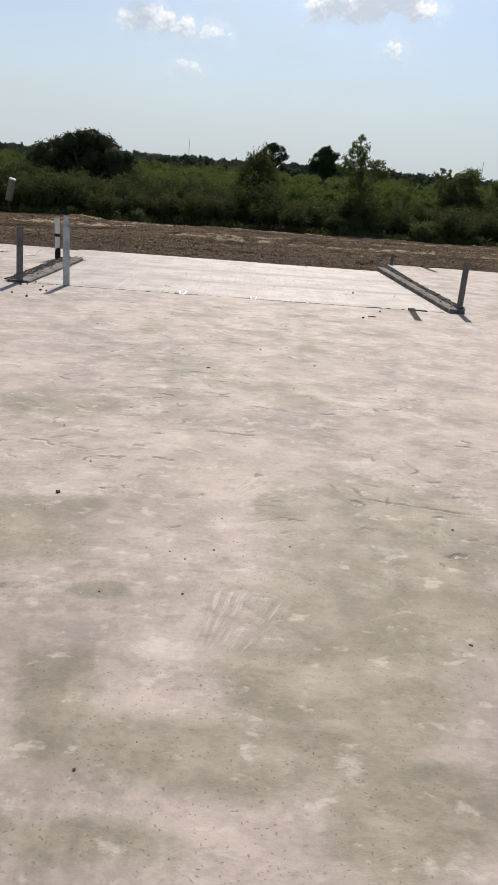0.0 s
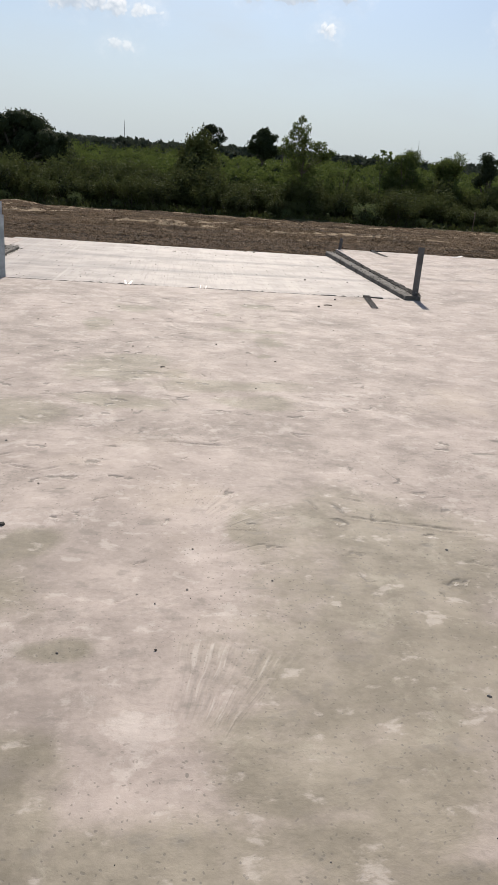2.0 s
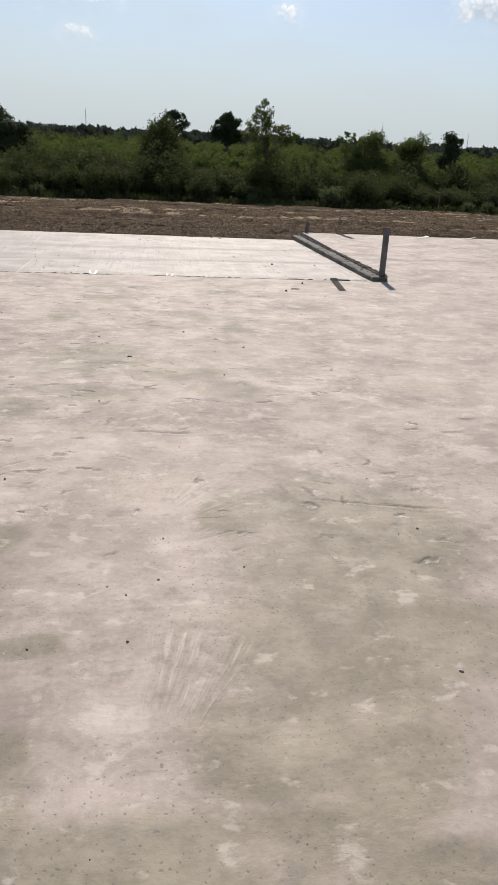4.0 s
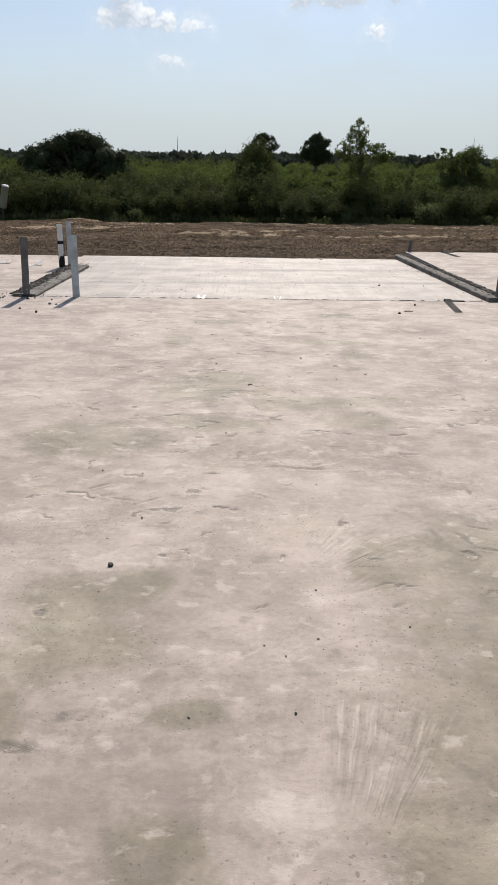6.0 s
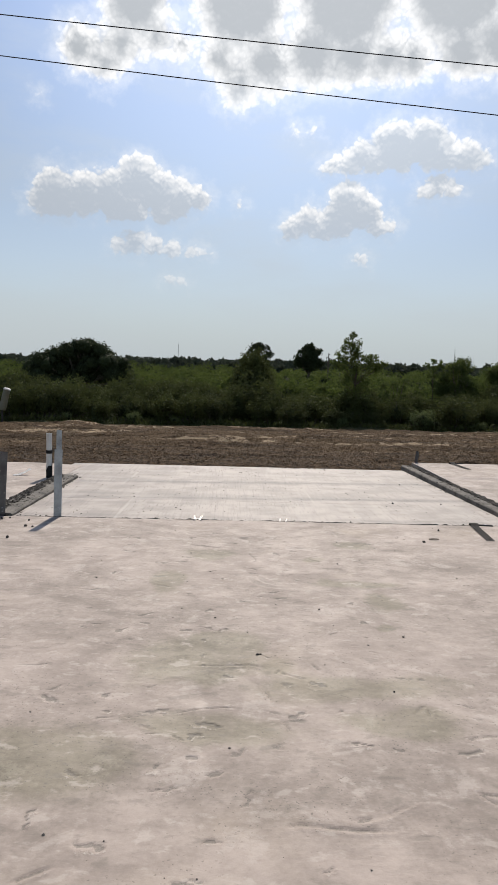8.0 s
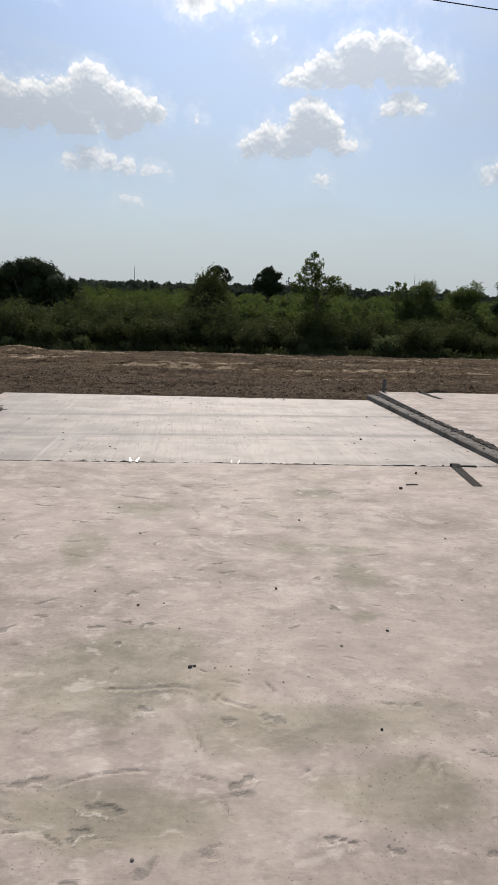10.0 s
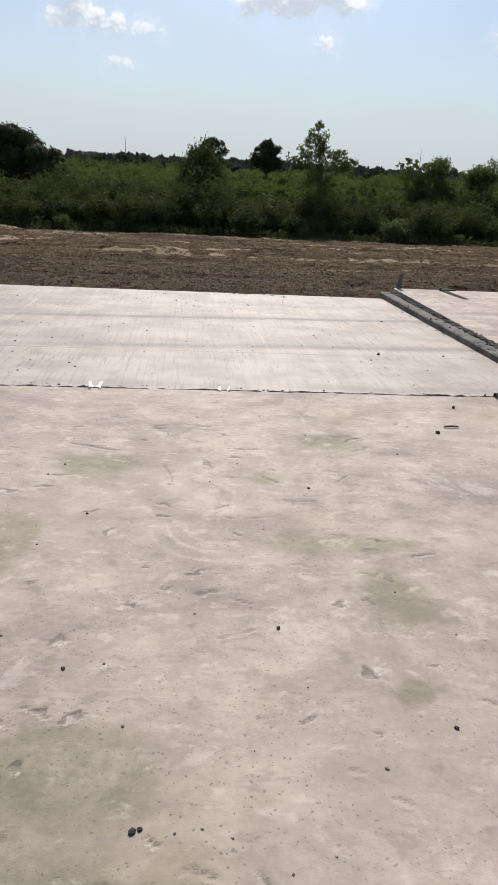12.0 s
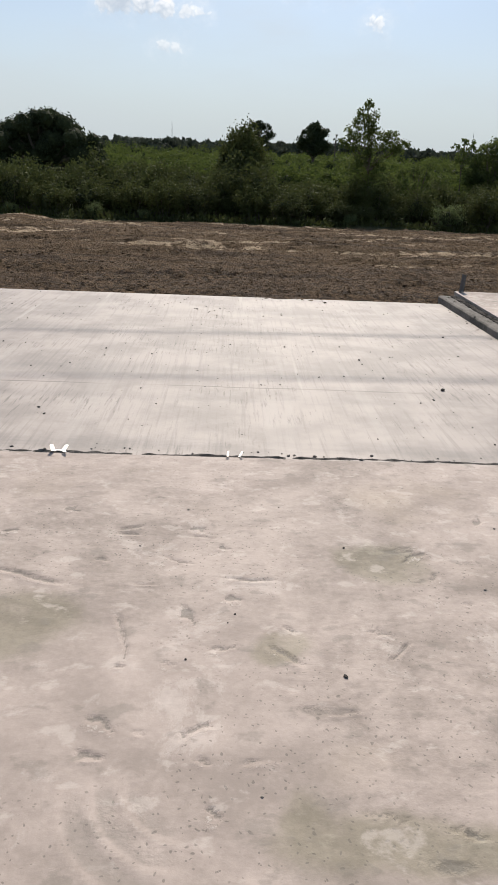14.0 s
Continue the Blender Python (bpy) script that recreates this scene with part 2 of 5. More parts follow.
FAR_SCARS = [
    (0.66, 6.18, 0.05, 0.024, -45), (0.48, 5.86, 0.03, 0.010, -17), (-0.10, 7.39, 0.04, 0.017, -12), (0.19, 6.48, 0.09, 0.013, 14), (0.24, 6.68, 0.04, 0.017, -12), (-0.08, 7.88, 0.14, 0.015, -85), (-0.15, 8.63, 0.06, 0.037, 14), (-0.51, 8.25, 0.16, 0.025, -14), (0.64, 6.68, 0.09, 0.008, -69), (0.70, 6.50, 0.10, 0.008, -77), (0.35, 6.05, 0.03, 0.008, 22), (0.57, 5.75, 0.03, 0.008, -38),
]
FARB_SCARS = [
    (-0.15, 8.58, 0.06, 0.026, -10), (-0.02, 8.22, 0.07, 0.017, 4), (0.34, 8.24, 0.10, 0.018, 1), (-0.09, 7.95, 0.07, 0.012, -74), (-0.08, 7.73, 0.02, 0.011, -11), (0.48, 7.94, 0.03, 0.008, -55), (0.47, 7.82, 0.07, 0.024, -39), (0.82, 7.84, 0.06, 0.008, 49), (0.63, 7.57, 0.07, 0.008, 9), (-0.09, 7.38, 0.05, 0.013, 5), (0.22, 7.37, 0.02, 0.008, -31), (0.37, 7.38, 0.06, 0.009, 8), (0.04, 7.46, 0.02, 0.008, -17), (0.88, 7.15, 0.04, 0.013, -25), (0.18, 8.60, 0.05, 0.017, -5), (0.47, 8.70, 0.04, 0.016, 3), (1.16, 8.14, 0.02, 0.013, -3), (0.10, 8.39, 0.06, 0.011, -30),
]
# damp, greener stains: x, y, half sizes
NEAR_STAINS = [
    (0.23, 1.54, 0.48, 0.15), (-0.37, 1.58, 0.14, 0.16), (0.67, 1.33, 0.22, 0.15), (-0.17, 1.18, 0.26, 0.09), (0.88, 2.89, 0.52, 0.56), (0.76, 2.26, 0.46, 0.38), (0.56, 1.89, 0.32, 0.20), (0.33, 3.08, 0.09, 0.16), (-1.11, 4.47, 0.26, 0.27), (-0.39, 1.75, 0.14, 0.09), (-0.55, 2.94, 0.12, 0.13), (0.11, 1.58, 0.27, 0.08), (0.72, 1.66, 0.17, 0.14),
]
MID_STAINS = [
    (-1.03, 4.48, 0.31, 0.24), (-0.72, 2.70, 0.27, 0.29), (-0.56, 2.93, 0.09, 0.08), (-0.32, 2.29, 0.09, 0.08), (-0.94, 2.30, 0.14, 0.19), (-0.48, 5.60, 0.32, 0.29), (-0.04, 5.50, 0.12, 0.10), (-0.33, 4.84, 0.29, 0.15), (0.36, 5.28, 0.52, 0.13), (0.55, 4.90, 0.27, 0.13),
]
FAR_STAINS = [
    (0.67, 6.17, 0.06, 0.05), (0.81, 6.69, 0.13, 0.20), (-0.31, 5.81, 0.21, 0.16), (-0.66, 7.12, 0.14, 0.25), (0.48, 7.81, 0.07, 0.06), (0.49, 7.19, 0.07, 0.09), (-0.44, 8.03, 0.19, 0.17), (0.88, 7.15, 0.05, 0.03), (0.68, 7.15, 0.27, 0.09), (0.93, 8.43, 0.16, 0.14),
]


def concrete():
    mat, n, bsdf, out = material("trowelled_concrete")
    p = n.add("ShaderNodeTexCoord").outputs["Object"]
    soft = n.noise(p, 0.5, 3.0)
    warp = n.vec("ADD", p, n.vec("MULTIPLY", n.vec("SUBTRACT", n.noise(p, 1.1, 2.0, out=1), (0.5, 0.5, 0.5)), (0.45, 0.45, 0.0)))
    warp_small = n.vec("ADD", p, n.vec("MULTIPLY", n.vec("SUBTRACT", n.noise(p, 14.0, 3.0, out=1), (0.5, 0.5, 0.5)), (0.05, 0.05, 0.0)))
    mottle = n.noise(warp, 2.4, 8.0, 0.66)
    smear = n.noise(n.place(warp, rot=(0, 0, 0.12), scale=(0.75, 1.7, 1)), 1.5, 6.0, 0.6, 0.6)
    fine = n.noise(p, 38.0, 5.0, 0.65)
    grain = n.noise(p, 160.0, 3.0, 0.7)
    # mottling at three sizes, from a metre to a few centimetres
    mid = n.noise(n.place(p, rot=(0, 0, 0.3), scale=(0.8, 1.2, 1)), 8.0, 9.0, 0.70)
    tone = n.math("ADD", n.math("MULTIPLY", mottle, 0.40), n.math("ADD", n.math("MULTIPLY", mid, 0.36), n.math("MULTIPLY", fine, 0.24)))
    tone = n.math("ADD", tone, n.math("MULTIPLY", n.math("SUBTRACT", smear, 0.5), 0.22))
    # soft swirls left by the power float
    swirl = n.noise(n.vec("ADD", p, (4.0, 1.0, 0.0)), 1.15, 5.0, 0.58, 2.4)
    tone = n.math("ADD", tone, n.math("MULTIPLY", n.math("SUBTRACT", swirl, 0.5), 0.42))
    colour = n.mix(n.step(tone, 0.33, 0.67), (0.160, 0.130, 0.107), (0.278, 0.224, 0.188))
    colour = n.mix(n.step(soft, 0.38, 0.62, 0.0, 0.30), colour, (0.322, 0.258, 0.220))
    bright = n.step(n.noise(n.vec("ADD", warp, (5.0, 9.0, 0.0)), 3.0, 10.0, 0.70), 0.55, 0.63)
    colour = n.mix(n.math("MULTIPLY", bright, 0.30), colour, (0.40, 0.344, 0.30))
    # damp stains with ragged edges
    stain = n.add("ShaderNodeAttribute")
    stain.attribute_name = "stain"
    wide_damp = n.math("MULTIPLY", n.math("SUBTRACT", n.noise(warp, 0.8, 5.0, 0.6), 0.5), 0.7)
    damp = n.step(n.math("ADD", n.math("ADD", stain.outputs["Fac"], wide_damp), n.math("MULTIPLY", n.math("SUBTRACT", n.noise(p, 3.4, 9.0, 0.72), 0.5), 1.7)), 0.10, 0.95)
    damp = n.math("MULTIPLY", damp, n.step(n.noise(p, 2.6, 8.0, 0.68), 0.24, 0.50, 0.35, 1.0))
    colour = n.mix(damp, colour, n.mix(1.0, colour, (0.65, 0.67, 0.575), "MULTIPLY"))
    rusty = n.math("MULTIPLY", n.step(n.noise(n.vec("ADD", p, (7.0, 3.0, 0.0)), 0.8, 5.0), 0.58, 0.74), 0.35)
    colour = n.mix(rusty, colour, (0.29, 0.232, 0.17))
    # pits and specks, thick in some places
    pitted = n.step(n.math("ADD", n.noise(p, 1.1, 4.0), n.math("MULTIPLY", damp, 0.08)), 0.40, 0.56)
    pit = None
    for size, share, wide in ((30.0, 0.52, 0.17), (58.0, 0.42, 0.25)):
        hole = n.math("MULTIPLY", n.step(n.cells(warp_small, size), wide, wide * 0.5), n.step(n.cells(warp_small, size, out=1), share, share + 0.05))
        pit = hole if pit is None else n.math("MAXIMUM", pit, hole)
    pit = n.math("MULTIPLY", pit, pitted)
    colour = n.mix(n.math("MULTIPLY", pit, 0.6), colour, (0.075, 0.065, 0.052))
    # scuffs left by the float: short dents, most of them across the slab
    rough_zone = n.step(n.noise(p, 0.75, 4.0), 0.36, 0.60, 0.3, 1.0)
    scuff = n.noise(n.place(p, scale=(0.85, 1.25, 1)), 8.0, 6.0, 0.60, 0.15)
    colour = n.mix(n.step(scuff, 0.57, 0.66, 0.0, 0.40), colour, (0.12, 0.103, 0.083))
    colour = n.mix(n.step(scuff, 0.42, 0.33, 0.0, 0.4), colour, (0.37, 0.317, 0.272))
    bowed = n.vec("ADD", p, n.vec("MULTIPLY", n.vec("SUBTRACT", n.noise(p, 3.0, 4.0, 0.6, out=1), (0.5, 0.5, 0.5)), (0.25, 0.16, 0.0)))
    crease = None
    for turn, sx, sy, share in ((0.2, 3.0, 10.0, 0.95), (-0.5, 5.0, 14.0, 0.88), (1.0, 4.2, 12.0, 0.90)):
        q = n.place(bowed, rot=(0, 0, turn), scale=(sx, sy, 0.0))
        dent = n.math("MULTIPLY", n.step(n.cells(q, 1.0), 0.36, 0.14), n.step(n.cells(q, 1.0, out=1), share, share + 0.02))
        crease = dent if crease is None else n.math("MAXIMUM", crease, dent)
    crease = n.math("MULTIPLY", crease, n.step(n.noise(p, 9.0, 5.0, 0.7), 0.38, 0.54))
    crease = n.math("MULTIPLY", crease, n.step(n.noise(n.vec("ADD", p, (3.0, 8.0, 0.0)), 1.0, 3.0), 0.36, 0.50))
    # the dents' shade is painted into the colour
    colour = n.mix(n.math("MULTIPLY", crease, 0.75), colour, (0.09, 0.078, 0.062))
    # trowel marks: bowed or radiating strokes, broken and uneven, with pale crests and darker troughs
    lines, force = n.add("ShaderNodeAttribute"), n.add("ShaderNodeAttribute")
    lines.attribute_name, force.attribute_name = "stroke_lines", "stroke_force"
    strokes = n.math("MULTIPLY", n.math("SUBTRACT", n.noise(lines.outputs["Vector"], 1.0, 2.0, 0.45), 0.52), n.math("MULTIPLY", force.outputs["Fac"], 2.8))
    arcs = n.add("ShaderNodeAttribute")
    arcs.attribute_name = "bands"
    strokes = n.math("ADD", strokes, arcs.outputs["Fac"])
    strokes = n.math("MULTIPLY", strokes, n.step(n.noise(p, 7.0, 5.0, 0.7), 0.30, 0.52, 0.25, 1.0))
    # adds to the relief's shading in colour: crests lightened, troughs darkened
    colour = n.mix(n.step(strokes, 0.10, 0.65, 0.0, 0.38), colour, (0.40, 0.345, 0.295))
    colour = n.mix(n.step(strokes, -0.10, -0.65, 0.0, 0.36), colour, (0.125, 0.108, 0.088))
    # grooves and dents, with a raised lip beside them
    mark = n.add("ShaderNodeAttribute")
    mark.attribute_name = "mark"
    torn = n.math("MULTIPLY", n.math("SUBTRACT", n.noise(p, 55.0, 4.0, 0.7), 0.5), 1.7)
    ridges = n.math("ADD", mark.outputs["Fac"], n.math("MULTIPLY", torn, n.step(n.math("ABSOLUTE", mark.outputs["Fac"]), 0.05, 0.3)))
    # pale lips and dark hollows put the light and shade of the relief into colour
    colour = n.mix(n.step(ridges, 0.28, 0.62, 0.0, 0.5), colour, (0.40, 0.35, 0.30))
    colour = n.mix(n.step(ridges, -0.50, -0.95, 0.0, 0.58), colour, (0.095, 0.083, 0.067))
    colour = n.vec("MULTIPLY", colour, (1.52, 1.57, 1.635))      # the whole slab is dry, pale cement
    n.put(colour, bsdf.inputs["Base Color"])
    rough = n.step(tone, 0.38, 0.62, 0.80, 0.70)
    n.put(n.math("SUBTRACT", rough, n.math("MULTIPLY", damp, 0.05)), bsdf.inputs["Roughness"])
    bsdf.inputs["Specular IOR Level"].default_value = 0.4
    big = n.math("ADD", n.math("MULTIPLY", smear, 1.0), n.math("MULTIPLY", mottle, 0.6))
    nrm = bump(n, n.math("ADD", big, n.math("MULTIPLY", bright, 0.12)), 0.12, 0.02)
    nrm = bump(n, n.math("ADD", strokes, n.math("MULTIPLY", ridges, 0.9)), 0.45, 0.006, nrm)
    nrm = bump(n, n.math("SUBTRACT", n.math("MULTIPLY", scuff, rough_zone), n.math("MULTIPLY", crease, 0.5)), 0.32, 0.02, nrm)
    nrm = bump(n, n.math("SUBTRACT", n.math("ADD", n.math("MULTIPLY", fine, 0.8), n.math("MULTIPLY", grain, 0.35)), n.math("MULTIPLY", pit, 0.35)), 0.24, 0.004, nrm)
    n.put(nrm, bsdf.inputs["Normal"])
    return mat


def broomed():
    """The driveway panel: drag lines along its length, a dark band across its near end."""
    mat, n, bsdf, out = material("broomed_concrete")
    p = n.add("ShaderNodeTexCoord").outputs["Object"]
    x, y, z = n.xyz(p)
    wob = n.math("MULTIPLY", n.math("SUBTRACT", n.noise(p, 1.5, 4.0), 0.5), 0.16)
    lines = n.noise(n.place(p, scale=(16.0, 0.5, 1)), 2.0, 7.0, 0.66)
    drag = n.noise(n.place(p, scale=(2.2, 0.10, 1)), 1.6, 5.0, 0.6)
    mottle = n.noise(p, 1.7, 7.0, 0.62)
    colour = n.mix(n.step(mottle, 0.38, 0.64), (0.365, 0.317, 0.284), (0.255, 0.222, 0.198))
    colour = n.mix(n.math("MULTIPLY", n.step(lines, 0.50, 0.66), 0.42), colour, (0.18, 0.157, 0.139))
    colour = n.mix(n.math("MULTIPLY", n.step(drag, 0.54, 0.66), 0.35), colour, (0.40, 0.358, 0.325))
    # long pale scrapes
    scrape = n.step(n.noise(n.place(p, rot=(0, 0, -0.02), scale=(9.0, 0.22, 1)), 1.0, 2.0), 0.66, 0.72)
    colour = n.mix(n.math("MULTIPLY", scrape, 0.5), colour, (0.43, 0.385, 0.35))
    comb = n.math("MULTIPLY", n.step(n.noise(n.place(p, scale=(30.0, 2.2, 1)), 1.5, 6.0, 0.7), 0.52, 0.66), n.step(n.noise(p, 1.3, 5.0), 0.46, 0.62))
    colour = n.mix(n.math("MULTIPLY", comb, 0.7), colour, (0.115, 0.102, 0.09))
    # grey bands across the panel, and a darker, damp near end
    band = None
    # at 11.25 and 12.75 the cables' cast shadows are painted into the colour
    for at, wide, much in ((9.62, 0.16, 0.8), (11.25, 0.30, 0.75), (12.75, 0.34, 0.8), (10.55, 0.12, 0.4), (13.8, 0.25, 0.35)):
        d = n.math("ABSOLUTE", n.math("SUBTRACT", n.math("ADD", y, wob), at))
        s = n.step(d, wide, 0.02, 0.0, much)
        band = s if band is None else n.math("MAXIMUM", band, s)
    band = n.math("MULTIPLY", band, n.step(n.noise(n.place(p, scale=(0.5, 2.0, 1)), 1.4, 6.0, 0.65), 0.34, 0.56))
    band = n.math("MULTIPLY", band, n.step(lines, 0.30, 0.56, 0.5, 1.0))
    colour = n.mix(n.math("MULTIPLY", band, 0.6), colour, (0.15, 0.136, 0.125))
    crack = n.step(n.math("ABSOLUTE", n.math("SUBTRACT", n.math("ADD", y, n.math("MULTIPLY", wob, 0.35)), 10.82)), 0.016, 0.004)
    crack = n.math("MULTIPLY", crack, n.step(n.noise(p, 0.9, 3.0), 0.4, 0.55))
    colour = n.mix(n.math("MULTIPLY", crack, 0.6), colour, (0.09, 0.075, 0.065))
    n.put(colour, bsdf.inputs["Base Color"])
    bsdf.inputs["Roughness"].default_value = 0.62
    bsdf.inputs["Specular IOR Level"].default_value = 0.4
    nrm = bump(n, n.math("ADD", n.math("MULTIPLY", lines, 0.6), n.math("MULTIPLY", band, -0.5)), 0.3, 0.006)
    nrm = bump(n, n.math("ADD", n.noise(p, 45.0, 4.0), n.math("MULTIPLY", crack, -1.5)), 0.3, 0.004, nrm)
    n.put(nrm, bsdf.inputs["Normal"])
    return mat


def rough_matter(name, dark, light, scale, roughness=0.9, depth=0.01, island=0.0):
    """Earth, stone, weathered concrete: two tones at two scales, with relief."""
    mat, n, bsdf, out = material(name)
    p = n.add("ShaderNodeTexCoord").outputs["Object"]
    big = n.noise(p, scale, 5.0, 0.6)
    small = n.noise(p, scale * 9, 5.0, 0.65)
    colour = n.mix(n.step(n.math("ADD", n.math("MULTIPLY", big, 0.6), n.math("MULTIPLY", small, 0.4)), 0.36, 0.64), dark, light)
    if island:
        rnd = n.add("ShaderNodeNewGeometry").outputs["Random Per Island"]
        colour = n.mix(n.math("MULTIPLY", rnd, island), colour, tuple(c * 0.45 for c in dark))
    n.put(colour, bsdf.inputs["Base Color"])
    bsdf.inputs["Roughness"].default_value = roughness
    bsdf.inputs["Specular IOR Level"].default_value = 0.25
    n.put(bump(n, n.math("ADD", n.math("MULTIPLY", big, 0.5), small), 0.7, depth), bsdf.inputs["Normal"])
    return mat


def soil():
    mat, n, bsdf, out = material("bare_soil")
    p = n.add("ShaderNodeTexCoord").outputs["Object"]
    x, y, z = n.xyz(p)
    streak = n.noise(n.place(p, rot=(0, 0, 0.05), scale=(0.16, 1.0, 1)), 1.3, 6.0, 0.6)
    big = n.noise(p, 0.5, 5.0, 0.6)
    small = n.noise(p, 10.0, 7.0, 0.74)
    colour = n.mix(n.step(small, 0.42, 0.58), (0.036, 0.023, 0.013), (0.152, 0.097, 0.053))
    colour = n.mix(n.math("MULTIPLY", n.step(big, 0.4, 0.65), 0.5), colour, (0.105, 0.070, 0.043))
    # drier, lighter soil further from the slab, and pale tracks of sand across it
    dry = n.step(n.math("ADD", y, n.math("MULTIPLY", streak, 5.0)), 18.0, 23.0)
    colour = n.mix(n.math("MULTIPLY", dry, 0.5), colour, (0.165, 0.106, 0.052))
    pale = n.math("MULTIPLY", n.step(streak, 0.54, 0.58), n.step(y, 18.0, 20.0))
    pale = n.math("MULTIPLY", pale, n.step(n.noise(p, 2.5, 6.0, 0.7), 0.44, 0.54))
    colour = n.mix(n.math("MULTIPLY", pale, 0.85), colour, (0.54, 0.41, 0.27))
    bands = n.step(n.noise(n.place(p, rot=(0, 0, 0.03), scale=(0.16, 3.4, 1)), 1.2, 6.0, 0.68), 0.50, 0.60)
    colour = n.mix(n.math("MULTIPLY", bands, 0.6), colour, (0.040, 0.026, 0.017))
    crust = n.step(n.noise(n.place(p, rot=(0, 0, 0.02), scale=(0.3, 4.2, 1)), 1.6, 6.0, 0.7), 0.55, 0.66)
    colour = n.mix(n.math("MULTIPLY", crust, 0.5), colour, (0.215, 0.142, 0.078))
    grass = n.step(n.math("ADD", y, n.math("MULTIPLY", big, 1.5)), 30.2, 31.2)
    colour = n.mix(grass, colour, n.mix(small, (0.035, 0.045, 0.018), (0.07, 0.085, 0.03)))
    n.put(colour, bsdf.inputs["Base Color"])
    bsdf.inputs["Roughness"].default_value = 0.95
    bsdf.inputs["Specular IOR Level"].default_value = 0.15
    nrm = bump(n, n.math("ADD", small, n.math("MULTIPLY", n.noise(p, 26.0, 5.0, 0.75), 0.6)), 1.0, 0.09)
    n.put(nrm, bsdf.inputs["Normal"])
    return mat


def leafy(name, dark, light, through=0.25, scale=0.35):
    mat, n, bsdf, out = material(name)
    rnd = n.add("ShaderNodeNewGeometry").outputs["Random Per Island"]
    p = n.add("ShaderNodeTexCoord").outputs["Object"]
    patch = n.noise(p, scale, 3.0)
    who = n.add("ShaderNodeObjectInfo").outputs["Random"]
    fac = n.math("ADD", n.math("MULTIPLY", rnd, 0.24), n.math("ADD", n.math("MULTIPLY", patch, 1.05), n.math("MULTIPLY", who, 0.4)))
    colour = n.mix(n.step(fac, 0.35, 1.0), dark, light)
    n.put(colour, bsdf.inputs["Base Color"])
    bsdf.inputs["Roughness"].default_value = 0.8
    bsdf.inputs["Specular IOR Level"].default_value = 0.1
    lit = n.add("ShaderNodeBsdfTranslucent")
    n.put(n.mix(0.5, colour, tuple(c * 1.5 for c in light)), lit.inputs[0])
    both = n.add("ShaderNodeMixShader")
    both.inputs[0].default_value = through
    n.put(bsdf.outputs[0], both.inputs[1])
    n.put(lit.outputs[0], both.inputs[2])
    n.put(both.outputs[0], out.inputs[0])
    return mat


def plain(name, colour, roughness=0.6, metal=0.0, scale=20.0, vary=0.25, relief=0.0):
    mat, n, bsdf, out = material(name)
    p = n.add("ShaderNodeTexCoord").outputs["Object"]
    wear = n.math("ADD", n.math("MULTIPLY", n.noise(p, scale, 5.0, 0.6), 0.6), n.math("MULTIPLY", n.noise(p, scale * 0.2, 3.0), 0.4))
    n.put(n.mix(n.step(wear, 0.35, 0.65), tuple(c * (1 - vary) for c in colour), tuple(min(1.0, c * (1 + vary * 0.6)) for c in colour)), bsdf.inputs["Base Color"])
    n.put(n.step(wear, 0.3, 0.7, max(0.05, roughness - 0.1), min(1.0, roughness + 0.1)), bsdf.inputs["Roughness"])
    bsdf.inputs["Metallic"].default_value = metal
    if relief:
        n.put(bump(n, wear, 0.5, relief), bsdf.inputs["Normal"])
    return mat


CONCRETE, BROOMED, SOIL = concrete(), broomed(), soil()
KERB = rough_matter("weathered_kerb_concrete", (0.085, 0.078, 0.068), (0.20, 0.182, 0.16), 4.0, 0.85, 0.012)
KERB_PALE = rough_matter("dried_cement", (0.22, 0.19, 0.16), (0.40, 0.35, 0.30), 20.0, 0.85, 0.004)
CRUMB = rough_matter("concrete_crumbs", (0.035, 0.031, 0.027), (0.15, 0.134, 0.118), 9.0, 0.95, 0.01, 0.6)
MORTAR = rough_matter("dark_joint_mortar", (0.05, 0.046, 0.042), (0.26, 0.235, 0.21), 22.0, 0.95, 0.01, 0.5)
CLOD = rough_matter("soil_clods", (0.07, 0.045, 0.026), (0.18, 0.12, 0.068), 3.0, 1.0, 0.02, 0.1)
STONE = rough_matter("dark_stone", (0.03, 0.027, 0.024), (0.09, 0.08, 0.07), 30.0, 0.85, 0.004)
STEEL = plain("galvanised_steel", (0.36, 0.39, 0.42), 0.5, 0.35, 14.0, 0.25)
DULL_STEEL = plain("dull_dirty_steel", (0.17, 0.17, 0.175), 0.6, 0.4, 14.0, 0.3)
RUST_AND_SHADE = plain("rusted_and_shaded_steel", (0.055, 0.05, 0.047), 0.85, 0.0, 18.0, 0.35)
PVC = plain("white_pvc", (0.74, 0.73, 0.70), 0.4, 0.0, 12.0, 0.1)
BLACK = plain("black_sleeve", (0.012, 0.012, 0.012), 0.85, 0.0, 18.0, 0.3)
PAPER = plain("white_card", (0.93, 0.92, 0.90), 0.35, 0.0, 10.0, 0.08)
TAG = leafy("white_plastic_film", (0.84, 0.83, 0.80), (0.90, 0.89, 0.87), 0.85)
CAN = plain("beige_painted_metal", (0.21, 0.20, 0.14), 0.5, 0.0, 3.0, 0.2)
CAN_TOP = plain("pale_cap_paint", (0.75, 0.74, 0.70), 0.5, 0.0, 3.0, 0.1)
WOOD = plain("grey_wood", (0.16, 0.12, 0.09), 0.8, 0.0, 25.0, 0.35, 0.003)
BARK = plain("grey_brown_bark", (0.11, 0.09, 0.07), 0.9, 0.0, 6.0, 0.4, 0.02)
